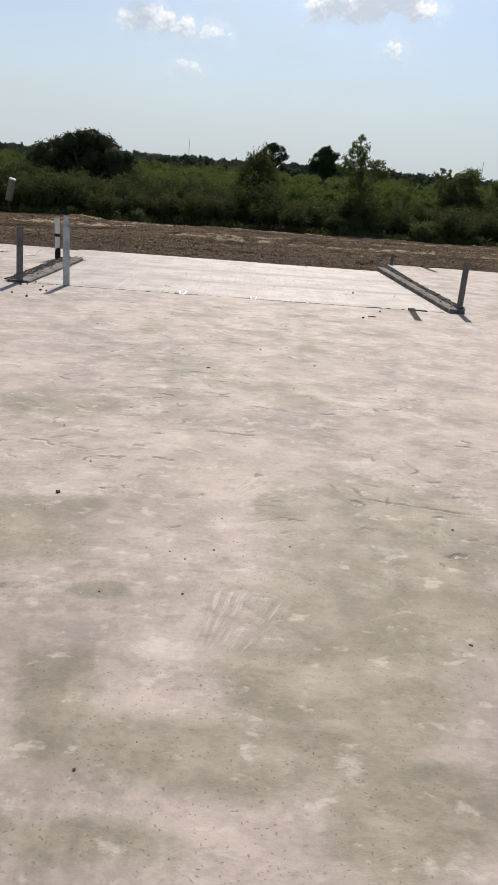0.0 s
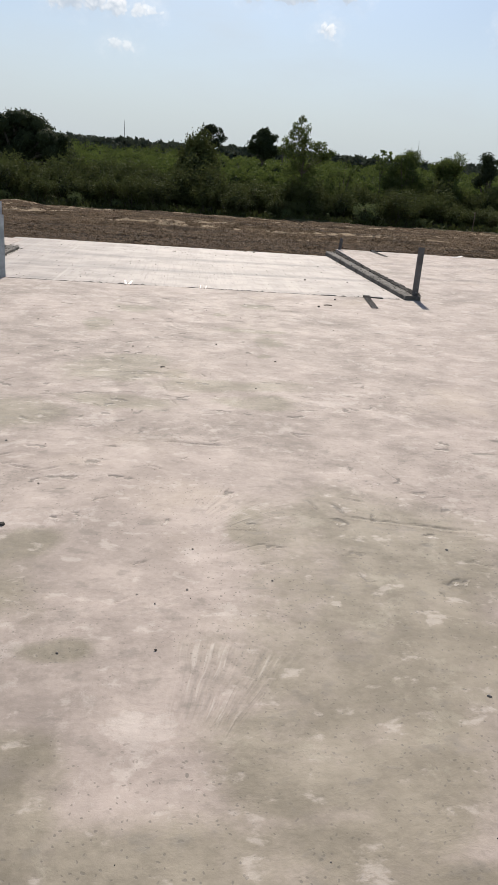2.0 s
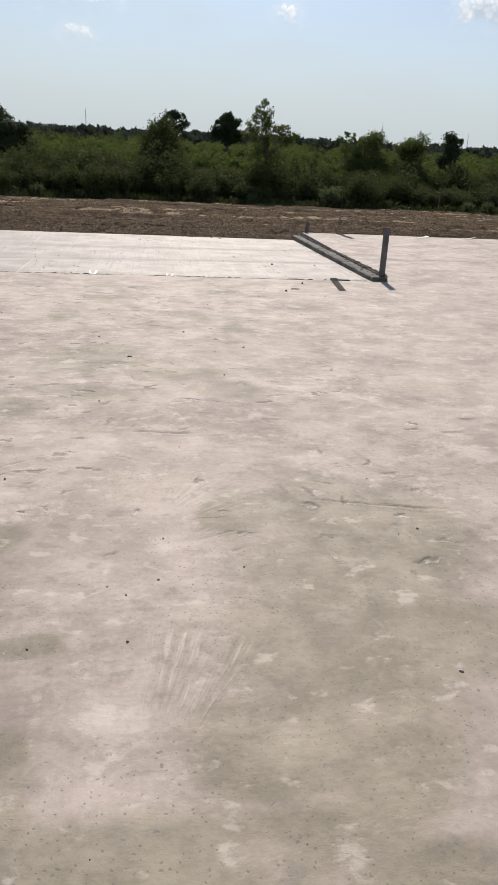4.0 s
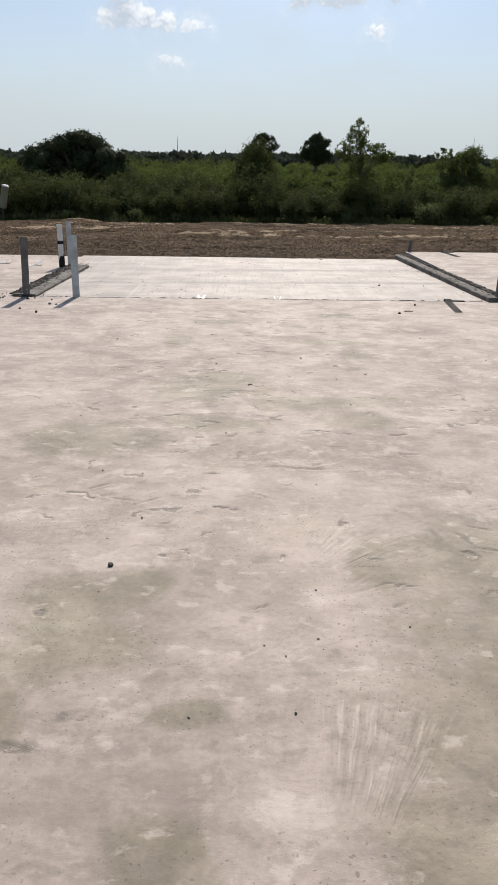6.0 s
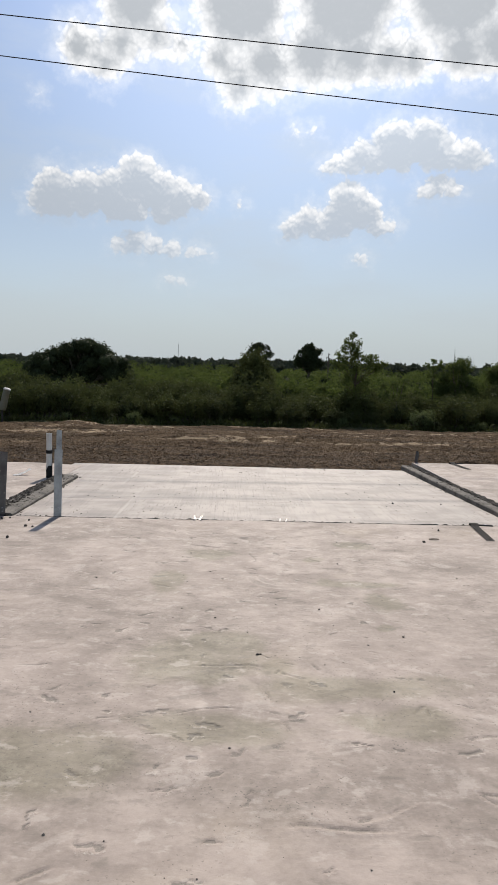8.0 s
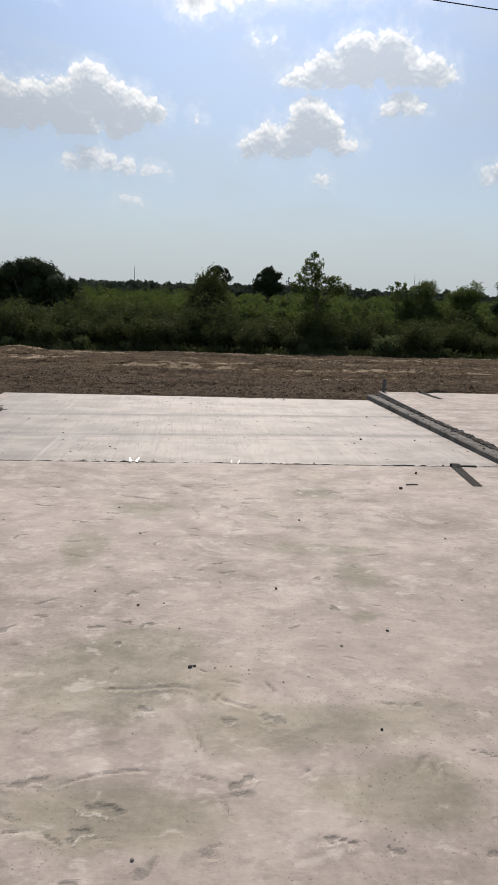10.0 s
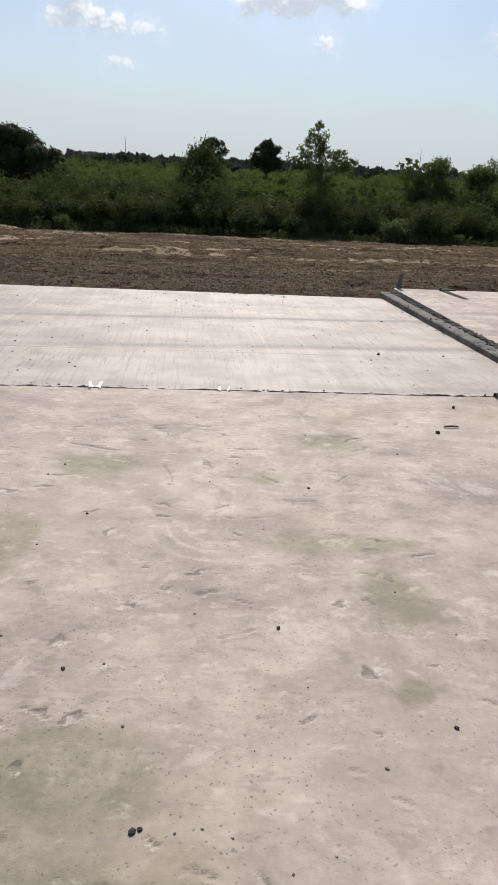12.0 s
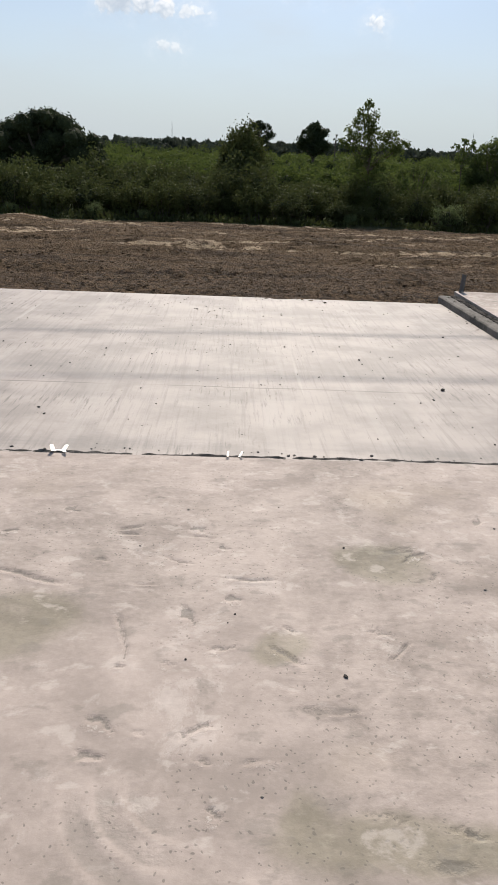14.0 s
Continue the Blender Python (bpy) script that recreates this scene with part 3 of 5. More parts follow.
WIRE = plain("black_cable", (0.03, 0.03, 0.032), 0.6, 0.0, 4.0, 0.2)
LEAF = leafy("hedge_leaves", (0.042, 0.050, 0.024), (0.088, 0.102, 0.034), 0.20)
SCRUB = leafy("scrub_leaves", (0.040, 0.056, 0.020), (0.108, 0.138, 0.034), 0.28, 0.22)
DARK_LEAF = leafy("dark_oak_leaves", (0.030, 0.038, 0.025), (0.058, 0.074, 0.036), 0.14)
YOUNG_LEAF = leafy("young_tree_leaves", (0.040, 0.054, 0.020), (0.100, 0.128, 0.038), 0.38)
PALE_LEAF = leafy("pale_weed_leaves", (0.060, 0.078, 0.035), (0.125, 0.155, 0.066), 0.28)
# for solid cores: the shade between leaves is put into this darker green
INNER_SHADE = leafy("foliage_core_shade", (0.026, 0.032, 0.016), (0.052, 0.062, 0.026), 0.0, 2.5)
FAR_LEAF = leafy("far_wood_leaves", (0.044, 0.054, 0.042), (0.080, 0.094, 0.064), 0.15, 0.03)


# ---- mesh helpers ----
def linked(name, mesh, mat, parent=None, label=""):
    mesh.materials.append(mat)
    ob = new(name, mesh)
    if parent is not None:
        ob.parent = parent
    return tagged(ob, label) if label else ob


def part(name, bm, mat, parent=None, label="", smooth=False):
    mesh = bpy.data.meshes.new(name)
    bm.to_mesh(mesh)
    bm.free()
    if smooth:
        mesh.shade_smooth()
    return linked(name, mesh, mat, parent, label)


def base(name, x, y, z=0.0, turn=0.0):
    ob = new(name)
    ob.matrix_world = pose(x, y, z, 0, 0, turn)
    ob.empty_display_size = 0.1
    return ob


def raw(name, verts, faces, mat, parent=None, label="", smooth=False):
    mesh = bpy.data.meshes.new(name)
    mesh.from_pydata(verts, [], faces)
    mesh.update()
    if smooth:
        mesh.shade_smooth()
    return linked(name, mesh, mat, parent, label)


def box(bm, lo, hi, bevel=0.0):
    made = bmesh.ops.create_cube(bm, size=1.0)["verts"]
    for v in made:
        v.co = Vector([lo[i] + (hi[i] - lo[i]) * (v.co[i] + 0.5) for i in range(3)])
    if bevel:
        edges = {e for v in made for e in v.link_edges}
        bmesh.ops.bevel(bm, geom=list(edges), offset=bevel, segments=2, affect="EDGES")


def tube(bm, points, radii, sides=8, cap=True):
    """A tapered tube along points."""
    rings = []
    for i, p in enumerate(points):
        a, b = Vector(points[max(0, i - 1)]), Vector(points[min(len(points) - 1, i + 1)])
        q = (b - a).to_track_quat("Z", "Y")
        rings.append([bm.verts.new(Vector(p) + q @ Vector((radii[i] * math.cos(k * math.tau / sides), radii[i] * math.sin(k * math.tau / sides), 0))) for k in range(sides)])
    for r0, r1 in zip(rings, rings[1:]):
        for k in range(sides):
            bm.faces.new((r0[k], r0[(k + 1) % sides], r1[(k + 1) % sides], r1[k]))
    if cap:
        bm.faces.new(rings[0][::-1])
        bm.faces.new(rings[-1])


def sheet(name, xs, ys, height, mat, keep=None, skirt=0.0, smooth=True):
    """A height field over the grid xs, ys; cells for which keep() fails are left out; its rim is drawn down by skirt."""
    verts = [(x, y, height(x, y)) for y in ys for x in xs]
    w = len(xs)
    faces = []
    for j in range(len(ys) - 1):
        for i in range(w - 1):
            if keep is None or keep((xs[i] + xs[i + 1]) / 2, (ys[j] + ys[j + 1]) / 2):
                faces.append((j * w + i, j * w + i + 1, (j + 1) * w + i + 1, (j + 1) * w + i))
    if skirt:
        count = {}
        for f in faces:
            for a, b in zip(f, f[1:] + f[:1]):
                key = (min(a, b), max(a, b))
                count[key] = (count.get(key, (0,))[0] + 1, a, b)
        low = {}
        for n_used, a, b in count.values():
            if n_used == 1:
                for v in (a, b):
                    if v not in low:
                        low[v] = len(verts)
                        verts.append((verts[v][0], verts[v][1], verts[v][2] - skirt))
                faces.append((b, a, low[a], low[b]))
    used = sorted({v for f in faces for v in f})
    where = {v: k for k, v in enumerate(used)}
    return raw(name, [verts[v] for v in used], [tuple(where[v] for v in f) for f in faces], mat, smooth=False)


def spread(lo, hi, step):
    return [lo + (hi - lo) * k / max(1, round((hi - lo) / step)) for k in range(round((hi - lo) / step) + 1)]


def lump_verts(rng, r, squash=0.7):
    """A small irregular stone: eight to twelve corners."""
    bm = bmesh.new()
    bmesh.ops.create_icosphere(bm, subdivisions=1, radius=1.0)
    bm.verts.ensure_lookup_table()
    vs = np.array([v.co[:] for v in bm.verts])
    fs = [[v.index for v in f.verts] for f in bm.faces]
    bm.free()
    vs *= rng.uniform(0.7, 1.25, (len(vs), 1))
    vs *= r * np.array([rng.uniform(0.7, 1.3), rng.uniform(0.7, 1.3), squash * rng.uniform(0.7, 1.1)])
    a = rng.uniform(0, math.tau)
    c, s = math.cos(a), math.sin(a)
    return vs @ np.array([[c, s, 0], [-s, c, 0], [0, 0, 1]]), fs


def lumps(name, places, mat, seed, squash=0.7):
    """Many small stones joined into one mesh: places are x, y, z, radius."""
    rng = np.random.default_rng(seed)
    kinds = [lump_verts(rng, 1.0, squash) for _ in range(12)]
    verts, faces, at = [], [], 0
    for x, y, z, r in places:
        vs, fs = kinds[rng.integers(len(kinds))]
        verts.append(vs * r + (x, y, z + 0.35 * r * squash))
        faces += [tuple(at + k for k in f) for f in fs]
        at += len(vs)
    return raw(name, np.concatenate(verts).tolist(), faces, mat)


# ---- ground and slabs ----
EDGE_L, EDGE_M, EDGE_R, JOINT = 14.5, 14.87, 15.05, 9.45
KERB_L, KERB_R = -2.63, 2.89


def ground_z(x, y):
    z = np.interp(y, (-60, 13.0, 14.6, 19, 22, 26, 30, 60), (-0.2, -0.2, -0.15, -0.13, -0.10, -0.36, -0.46, -0.5))
    if 13.5 < y < 32:
        v = Vector((x, y, 0))
        fade = min(1.0, (y - 13.5) / 2) * min(1.0, (32 - y) / 2)
        z += fade * (0.10 * noise.noise(v * 0.35) + 0.09 * noise.noise(Vector((x * 0.12 + 0.05 * y, y * 1.9, 3))) + 0.045 * noise.noise(v * 2.1) + 0.055 * noise.noise(Vector((x * 0.5, y * 4.4, 7))) + 0.03 * noise.noise(v * 4.0) + 0.03 * noise.noise(v * 7.3))
        z += 0.16 * math.exp(-((x + 6.0) / 0.7) ** 2 - ((y - 29.0) / 0.6) ** 2)
    return float(z)


gx = [-2500, -900, -300, -100, -40, -25] + spread(-18, 20, 0.11) + [28, 45, 100, 300, 900, 2500]
gy = [-60, -20, 5, 12.5, 13.5] + spread(14.0, 31.5, 0.11) + [34, 40, 60, 120, 300, 900, 2500, 4500]
tagged(sheet("ground", gx, gy, ground_z, SOIL), "bare brown graded soil running out to scrub land", "ground", kind="structure")


def slab_z(x, y):
    z = 0.004 * noise.noise(Vector((x * 0.6, y * 0.6, 0))) + 0.003 * noise.noise(Vector((x * 2.3, y * 2.3, 5)))
    if x < 0 and y > JOINT:
        z -= 0.065 * (y - JOINT) / (EDGE_L - JOINT)
    if -3.6 < x < 0 and y > 12.78:
        u = min(1.0, (x + 3.6) / 0.6) * min(1.0, (y - 12.78) / 0.3)
        z += u * (float(np.interp(y, (JOINT, EDGE_M), (-0.004, -0.10))) + 0.003 - z)
    if x > 3.0 and y > JOINT:
        z += 0.032 * min(1.0, (y - JOINT) / 0.9)
    return z


def on_slab(x, y):
    if x < KERB_L - 0.28:
        return y < EDGE_L
    if x > KERB_R + 0.21:
        return y < EDGE_R
    return y < JOINT


def smooth(v, lo, hi):
    t = np.clip((v - lo) / (hi - lo), 0, 1)
    return t * t * (3 - 2 * t)


def worked(ob):
    """Presses the trowel marks and dents into the slab's top, and notes where marks and damp stains lie."""
    mesh = ob.data
    co = np.empty(3 * len(mesh.vertices), np.float32)
    mesh.vertices.foreach_get("co", co)
    co = co.reshape(-1, 3)
    top = co[:, 2] > -0.12
    bend = np.array([noise.noise_vector(Vector((x * 3.0, y * 3.0, 0.0)))[:] for x, y in co[:, :2]])
    bend2 = np.array([noise.noise_vector(Vector((x * 9.0, y * 9.0, 4.0)))[:] for x, y in co[:, :2]])
    x, y = co[:, 0] + 0.05 * bend[:, 0] + 0.012 * bend2[:, 0], co[:, 1] + 0.05 * bend[:, 1] + 0.012 * bend2[:, 1]
    ridge, hollow, lip, stain = np.zeros(len(x)), np.zeros(len(x)), np.zeros(len(x)), np.zeros(len(x))
    for cx, cy, length, wide, turn in NEAR_SCARS + MID_SCARS + MIDB_SCARS + FAR_SCARS + FARB_SCARS:
        near = np.nonzero((np.abs(x - cx) < length + 0.2) & (np.abs(y - cy) < length + 0.2))[0]
        wide = min(max(0.45 * wide, 0.0075), 0.012)
        c, k = math.cos(radians(turn)), math.sin(radians(turn))
        u, v = (x[near] - cx) * c + (y[near] - cy) * k, (y[near] - cy) * c - (x[near] - cx) * k
        along = smooth(np.abs(u) / length, 1.25, 0.6)
        low = v if c > 0 else -v
        hollow[near] = np.maximum(hollow[near], along * smooth(np.abs(v) / wide, 1.4, 0.35))
        lip[near] = np.maximum(lip[near], along * smooth(np.abs(low + 2.0 * wide) / wide, 1.3, 0.2))
    # strokes of the trowel: bowed bands, and for the fans coordinates across and along the scratches with their strength
    lines, force, bands = np.zeros((len(x), 3)), np.zeros(len(x)), np.zeros(len(x))
    px, py = co[:, 0] + 0.012 * bend[:, 0] + 0.004 * bend2[:, 0], co[:, 1] + 0.012 * bend[:, 1] + 0.004 * bend2[:, 1]
    for bowed, marks in ((True, SWEEPS), (False, FANS)):
        for cx, cy, r0, r1, mid, half, dense, gain in marks:
            r, a = np.hypot(px - cx, py - cy), np.arctan2(py - cy, px - cx) - radians(mid)
            a = (a + math.pi) % math.tau - math.pi
            inside = gain * smooth(np.abs(a), radians(half), radians(half * 0.45)) * smooth(r, r0, r0 + 0.3 * (r1 - r0)) * smooth(r, r1, r1 - 0.4 * (r1 - r0))
            if bowed:
                wave = 0.5 + 0.5 * np.sin(math.tau * r * dense + 0.9 * a + 1.5 * bend[:, 2])
                bands += inside * (0.85 * wave ** 3 - 0.55) * (0.65 + 0.6 * bend[:, 0])
            else:
                here = inside > force
                lines[here] = np.stack([0.6 * (r0 + r1) * a * dense, 3.5 * r, np.full(len(x), 3.0)], 1)[here]
                force[here] = inside[here]
    # torn scrapes: a ragged groove with a pale lip on its near side
    torn = np.array([noise.noise_vector(Vector((a * 28.0, b * 28.0, 2.0)))[:] for a, b in co[:, :2]])
    scrape = np.zeros(len(x))
    rng = np.random.default_rng(17)
    made = 0
    while made < 170:
        cx, cy = rng.uniform(-1.3, 1.7), rng.uniform(2.5, 8.8)
        if noise.noise(Vector((cx * 1.1, cy * 1.1, 31.0))) < rng.uniform(-0.45, 0.35):
            continue
        made += 1
        length, wide, turn, bow = rng.uniform(0.02, 0.085), rng.uniform(0.008, 0.017), radians(rng.normal(5, 38)), rng.uniform(-6, 6)
        near = np.nonzero((np.abs(x - cx) < 0.16) & (np.abs(y - cy) < 0.16))[0]
        px, py = x[near] - cx + 0.026 * torn[near, 0], y[near] - cy + 0.026 * torn[near, 1]
        u, v = px * math.cos(turn) + py * math.sin(turn), py * math.cos(turn) - px * math.sin(turn)
        v = v - bow * u * u
        along = smooth(np.abs(u) / length, 1.0, 0.5)
        scrape[near] += rng.uniform(0.4, 0.95) * along * (0.55 * smooth(np.abs(v + 1.9 * wide) / wide, 1.3, 0.3) - 1.7 * smooth(np.abs(v) / wide, 1.3, 0.3))
    ridge += scrape
    slow = np.array([noise.noise_vector(Vector((a * 1.3, b * 1.3, 8.0)))[:] for a, b in co[:, :2]])
    x, y = x + 0.10 * slow[:, 0] + 0.08 * bend[:, 1], y + 0.10 * slow[:, 1] + 0.08 * bend[:, 2]
    for cx, cy, w, h in NEAR_STAINS + MID_STAINS + FAR_STAINS:
        stain = np.maximum(stain, smooth(np.hypot((x - cx) / w, (y - cy) / h), 1.75, 0.5))
    hollow *= smooth(bend2[:, 2] + 0.5 * bend[:, 2], -0.7, 0.0)
    co[:, 2] += np.where(top, 0.0016 * ridge - 0.0035 * hollow + 0.0018 * lip, 0)
    mesh.vertices.foreach_set("co", co.ravel())
    for key, values in (("mark", ridge - 0.95 * hollow + 0.3 * lip), ("bands", bands), ("stain", stain)):
        mesh.attributes.new(key, "FLOAT", "POINT").data.foreach_set("value", values.astype(np.float32))
    mesh.attributes.new("stroke_force", "FLOAT", "POINT").data.foreach_set("value", force.astype(np.float32))
    mesh.attributes.new("stroke_lines", "FLOAT_VECTOR", "POINT").data.foreach_set("vector", lines.astype(np.float32).ravel())
    mesh.shade_smooth()
    mesh.set_sharp_from_angle(angle=radians(50))
    mesh.update()


sx = spread(-16, -4, 0.5)[:-1] + spread(-4, KERB_L - 0.28, 0.18)[:-1] + spread(KERB_L - 0.28, -1.3, 0.12)[:-1] + spread(-1.3, 1.7, 0.0098)[:-1] + spread(1.7, KERB_R + 0.21, 0.12)[:-1] + spread(KERB_R + 0.21, 5, 0.18)[:-1] + spread(5, 18, 0.5)
sy = spread(-12, 0, 0.5)[:-1] + spread(0, 1.2, 0.12)[:-1] + spread(1.2, 8.8, 0.0110)[:-1] + spread(8.8, JOINT, 0.05)[:-1] + spread(JOINT, EDGE_L, 0.16) + [EDGE_R]
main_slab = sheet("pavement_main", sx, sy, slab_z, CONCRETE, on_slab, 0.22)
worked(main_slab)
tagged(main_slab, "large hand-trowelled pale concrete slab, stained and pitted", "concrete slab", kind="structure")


def panel_z(x, y):
    return float(np.interp(y, (JOINT, EDGE_M), (-0.004, -0.10))) + 0.002 * noise.noise(Vector((x * 0.5, y * 0.5, 9)))


panel = sheet("pavement_panel", spread(KERB_L - 0.5, KERB_R + 0.15, 0.2), [JOINT + 0.004] + spread(JOINT + 0.2, EDGE_M, 0.15), panel_z, BROOMED, lambda x, y: y < 12.75 or x > KERB_L - 0.5, 0.2)
panel.data.shade_smooth()
panel.data.set_sharp_from_angle(angle=radians(40))
tagged(panel, "pale broom-finished concrete driveway panel, slightly sunken", "concrete slab", kind="structure")


def kerb(name, x0, x1, y0, y1, rise, seed, label):
    """A low cast kerb strip with worn arrises and a rough top."""
    rng = np.random.default_rng(seed)
    ys = spread(y0, y1, 0.06)
    cuts = [x0, x0 + 0.004, x0 + 0.02] + spread(x0 + 0.06, x1 - 0.02, 0.05) + [x1]
    verts, faces = [], []
    for y in ys:
        bed = panel_z(0, min(y, EDGE_M))
        for k, x in enumerate(cuts):
            top = bed + rise + 0.004 * (y - JOINT) + 0.006 * noise.noise(Vector((x * 9, y * 9, seed)))
            z = bed - 0.12 if k == 0 else top - (0.012 if k == 1 else 0.0)
            verts.append((x + (0.008 * noise.noise(Vector((y * 6, seed, 0))) if k < 3 else 0), y, z))
    w = len(cuts)
    for j in range(len(ys) - 1):
        for i in range(w - 1):
            faces.append((j * w + i, j * w + i + 1, (j + 1) * w + i + 1, (j + 1) * w + i))
    for row in (0, len(ys) - 1):
        low = [len(verts), len(verts) + 1]
        y = ys[row]
        verts.extend([(cuts[0], y, -0.35), (cuts[-1], y, -0.35)])
        ring = [row * w + i for i in range(w)]
        faces.append(tuple([low[0]] + ring + [low[1]]) if row else tuple(([low[0]] + ring + [low[1]])[::-1]))
    ob = raw(name, verts, faces, KERB)
    return tagged(ob, label, "kerb", kind="structure")


kerb("kerb_1", KERB_R, KERB_R + 0.21, JOINT, 15.0, 0.06, 3, "low grey concrete kerb strip with crumbs along its edge")
left = kerb("kerb_2", 0.0, 0.28, JOINT, 12.78, 0.035, 4, "low rough concrete kerb strip littered with crumbs")
left.matrix_world = Matrix.Translation((KERB_L, 0, 0)) @ Matrix.Diagonal((-1, 1, 1, 1))


# ---- leaves, bushes and trees ----
def leaf_mesh(name, centres, sizes, rng, mat, parent=None, label="", slim=0.55, rise=0.0):
    """One small rhombic leaf (or spray of leaves) at each centre, turned at random."""
    count = len(centres)
    a = rng.normal(size=(count, 3))
    a[:, 2] += rise
    a /= np.linalg.norm(a, axis=1, keepdims=True)
    b = np.cross(a, rng.normal(size=(count, 3)))
    b /= np.linalg.norm(b, axis=1, keepdims=True) + 1e-9
    s = np.asarray(sizes).reshape(-1, 1)
    verts = np.stack([centres - a * s, centres + b * s * slim, centres + a * s, centres - b * s * slim], 1).reshape(-1, 3)
    mesh = bpy.data.meshes.new(name)
    mesh.vertices.add(4 * count)
    mesh.vertices.foreach_set("co", verts.ravel().astype(np.float32))
    mesh.loops.add(4 * count)
    mesh.loops.foreach_set("vertex_index", np.arange(4 * count, dtype=np.int32))
    mesh.polygons.add(count)
    mesh.polygons.foreach_set("loop_start", np.arange(0, 4 * count, 4, dtype=np.int32))
    mesh.update(calc_edges=True)
    mesh.validate()
    return linked(name, mesh, mat, parent, label)


def shoots(rng, radius, height, stems, per, lean=0.45):
    """Points along upright, arching shoots that spring from a common foot; and the shoots themselves."""
    points, lines = [], []
    for _ in range(stems):
        az, out = rng.uniform(0, math.tau), radius * math.sqrt(rng.uniform(0, 1))
        foot = np.array([0.45 * out * math.cos(az), 0.45 * out * math.sin(az), 0.0])
        tall = height * rng.uniform(0.6, 1.0) * (1 - 0.35 * (out / radius) ** 2)
        tip = np.array([out * math.cos(az), out * math.sin(az), tall]) + rng.normal(0, 0.06, 3)
        k = rng.uniform(0.12, 1.0, per) ** 0.8
        bow = np.stack([np.zeros(per), np.zeros(per), 0.12 * height * np.sin(k * math.pi)], 1)
        points.append(foot + (tip - foot) * k[:, None] + bow + rng.normal(0, 0.05 + 0.05 * radius, (per, 3)))
        lines.append((foot, tip))
    pts = np.concatenate(points)
    pts[:, 2] = np.abs(pts[:, 2])
    return pts, lines


def mass_kinds(rng, many=8):
    """Rounded, lumpy unit masses that fill the inside of foliage."""
    kinds = []
    for k in range(many):
        bm = bmesh.new()
        bmesh.ops.create_icosphere(bm, subdivisions=2, radius=1.0)
        for v in bm.verts:
            v.co *= 1 + 0.30 * noise.noise(v.co * 1.6 + Vector((k * 7.0, 0, 0))) + 0.16 * noise.noise(v.co * 4.0 + Vector((0, k * 5.0, 0)))
        bm.verts.ensure_lookup_table()
        kinds.append((np.array([v.co[:] for v in bm.verts]), [[v.index for v in f.verts] for f in bm.faces]))
        bm.free()
    return kinds


def masses(name, places, mat, seed, parent=None, label=""):
    """Solid masses that darken the inside of foliage, joined into one mesh: places are x, y, z, half width, half
    height.
    """
    rng = np.random.default_rng(seed)
    kinds = mass_kinds(rng)
    verts, faces, at = [], [], 0
    for x, y, z, r, h in places:
        vs, fs = kinds[rng.integers(len(kinds))]
        a = rng.uniform(0, math.tau)
        turn = np.array([[math.cos(a), math.sin(a), 0], [-math.sin(a), math.cos(a), 0], [0, 0, 1]])
        verts.append((vs @ turn) * (r, r, h) + (x, y, z))
        faces += [tuple(at + k for k in f) for f in fs]
        at += len(vs)
    return raw(name, np.concatenate(verts).tolist(), faces, mat, parent, label)


def bush(name, rng, radius, height, stems, per, leaf, mat, label):
    thing = tagged(base(name, 0, 0), label, "bush")
    pts, lines = shoots(rng, radius, height, stems, per)
    bm = bmesh.new()
    for foot, tip in lines[::2]:
        tube(bm, [foot - (0, 0, 0.05), foot + (tip - foot) * 0.5 + (0, 0, 0.08 * height), foot + (tip - foot) * 0.92], [0.012, 0.008, 0.003], 4, False)
    part("brushwood", bm, BARK, thing)
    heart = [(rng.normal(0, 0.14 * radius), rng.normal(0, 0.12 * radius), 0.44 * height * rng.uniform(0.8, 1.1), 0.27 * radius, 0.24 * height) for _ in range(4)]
    masses("inner_foliage", heart, INNER_SHADE, int(rng.integers(1000)), thing)
    leaf_mesh("foliage", pts, rng.uniform(0.5, 1.2, len(pts)) * leaf, rng, mat, thing, rise=0.6)
    return thing


def blob_points(rng, blobs, count):
    """Points in clumps spread through rounded masses (x, y, z, radius), denser towards their outside, with gaps between clumps."""
    weights = np.array([b[3] ** 2 for b in blobs])
    out = []
    for (x, y, z, r), many in zip(blobs, np.maximum(1, (count * weights / weights.sum()).astype(int))):
        clumps = max(5, many // 14)
        d = rng.normal(size=(clumps, 3))
        d /= np.linalg.norm(d, axis=1, keepdims=True)
        mids = d * (r * rng.uniform(0.35, 1.0, (clumps, 1)) ** 0.6) * (1, 1, 0.85) + (x, y, z)
        pick = rng.integers(clumps, size=many)
        out.append(mids[pick] + np.clip(rng.normal(0, 0.22 * r, (many, 3)), -0.42 * r, 0.42 * r))
    return np.concatenate(out)


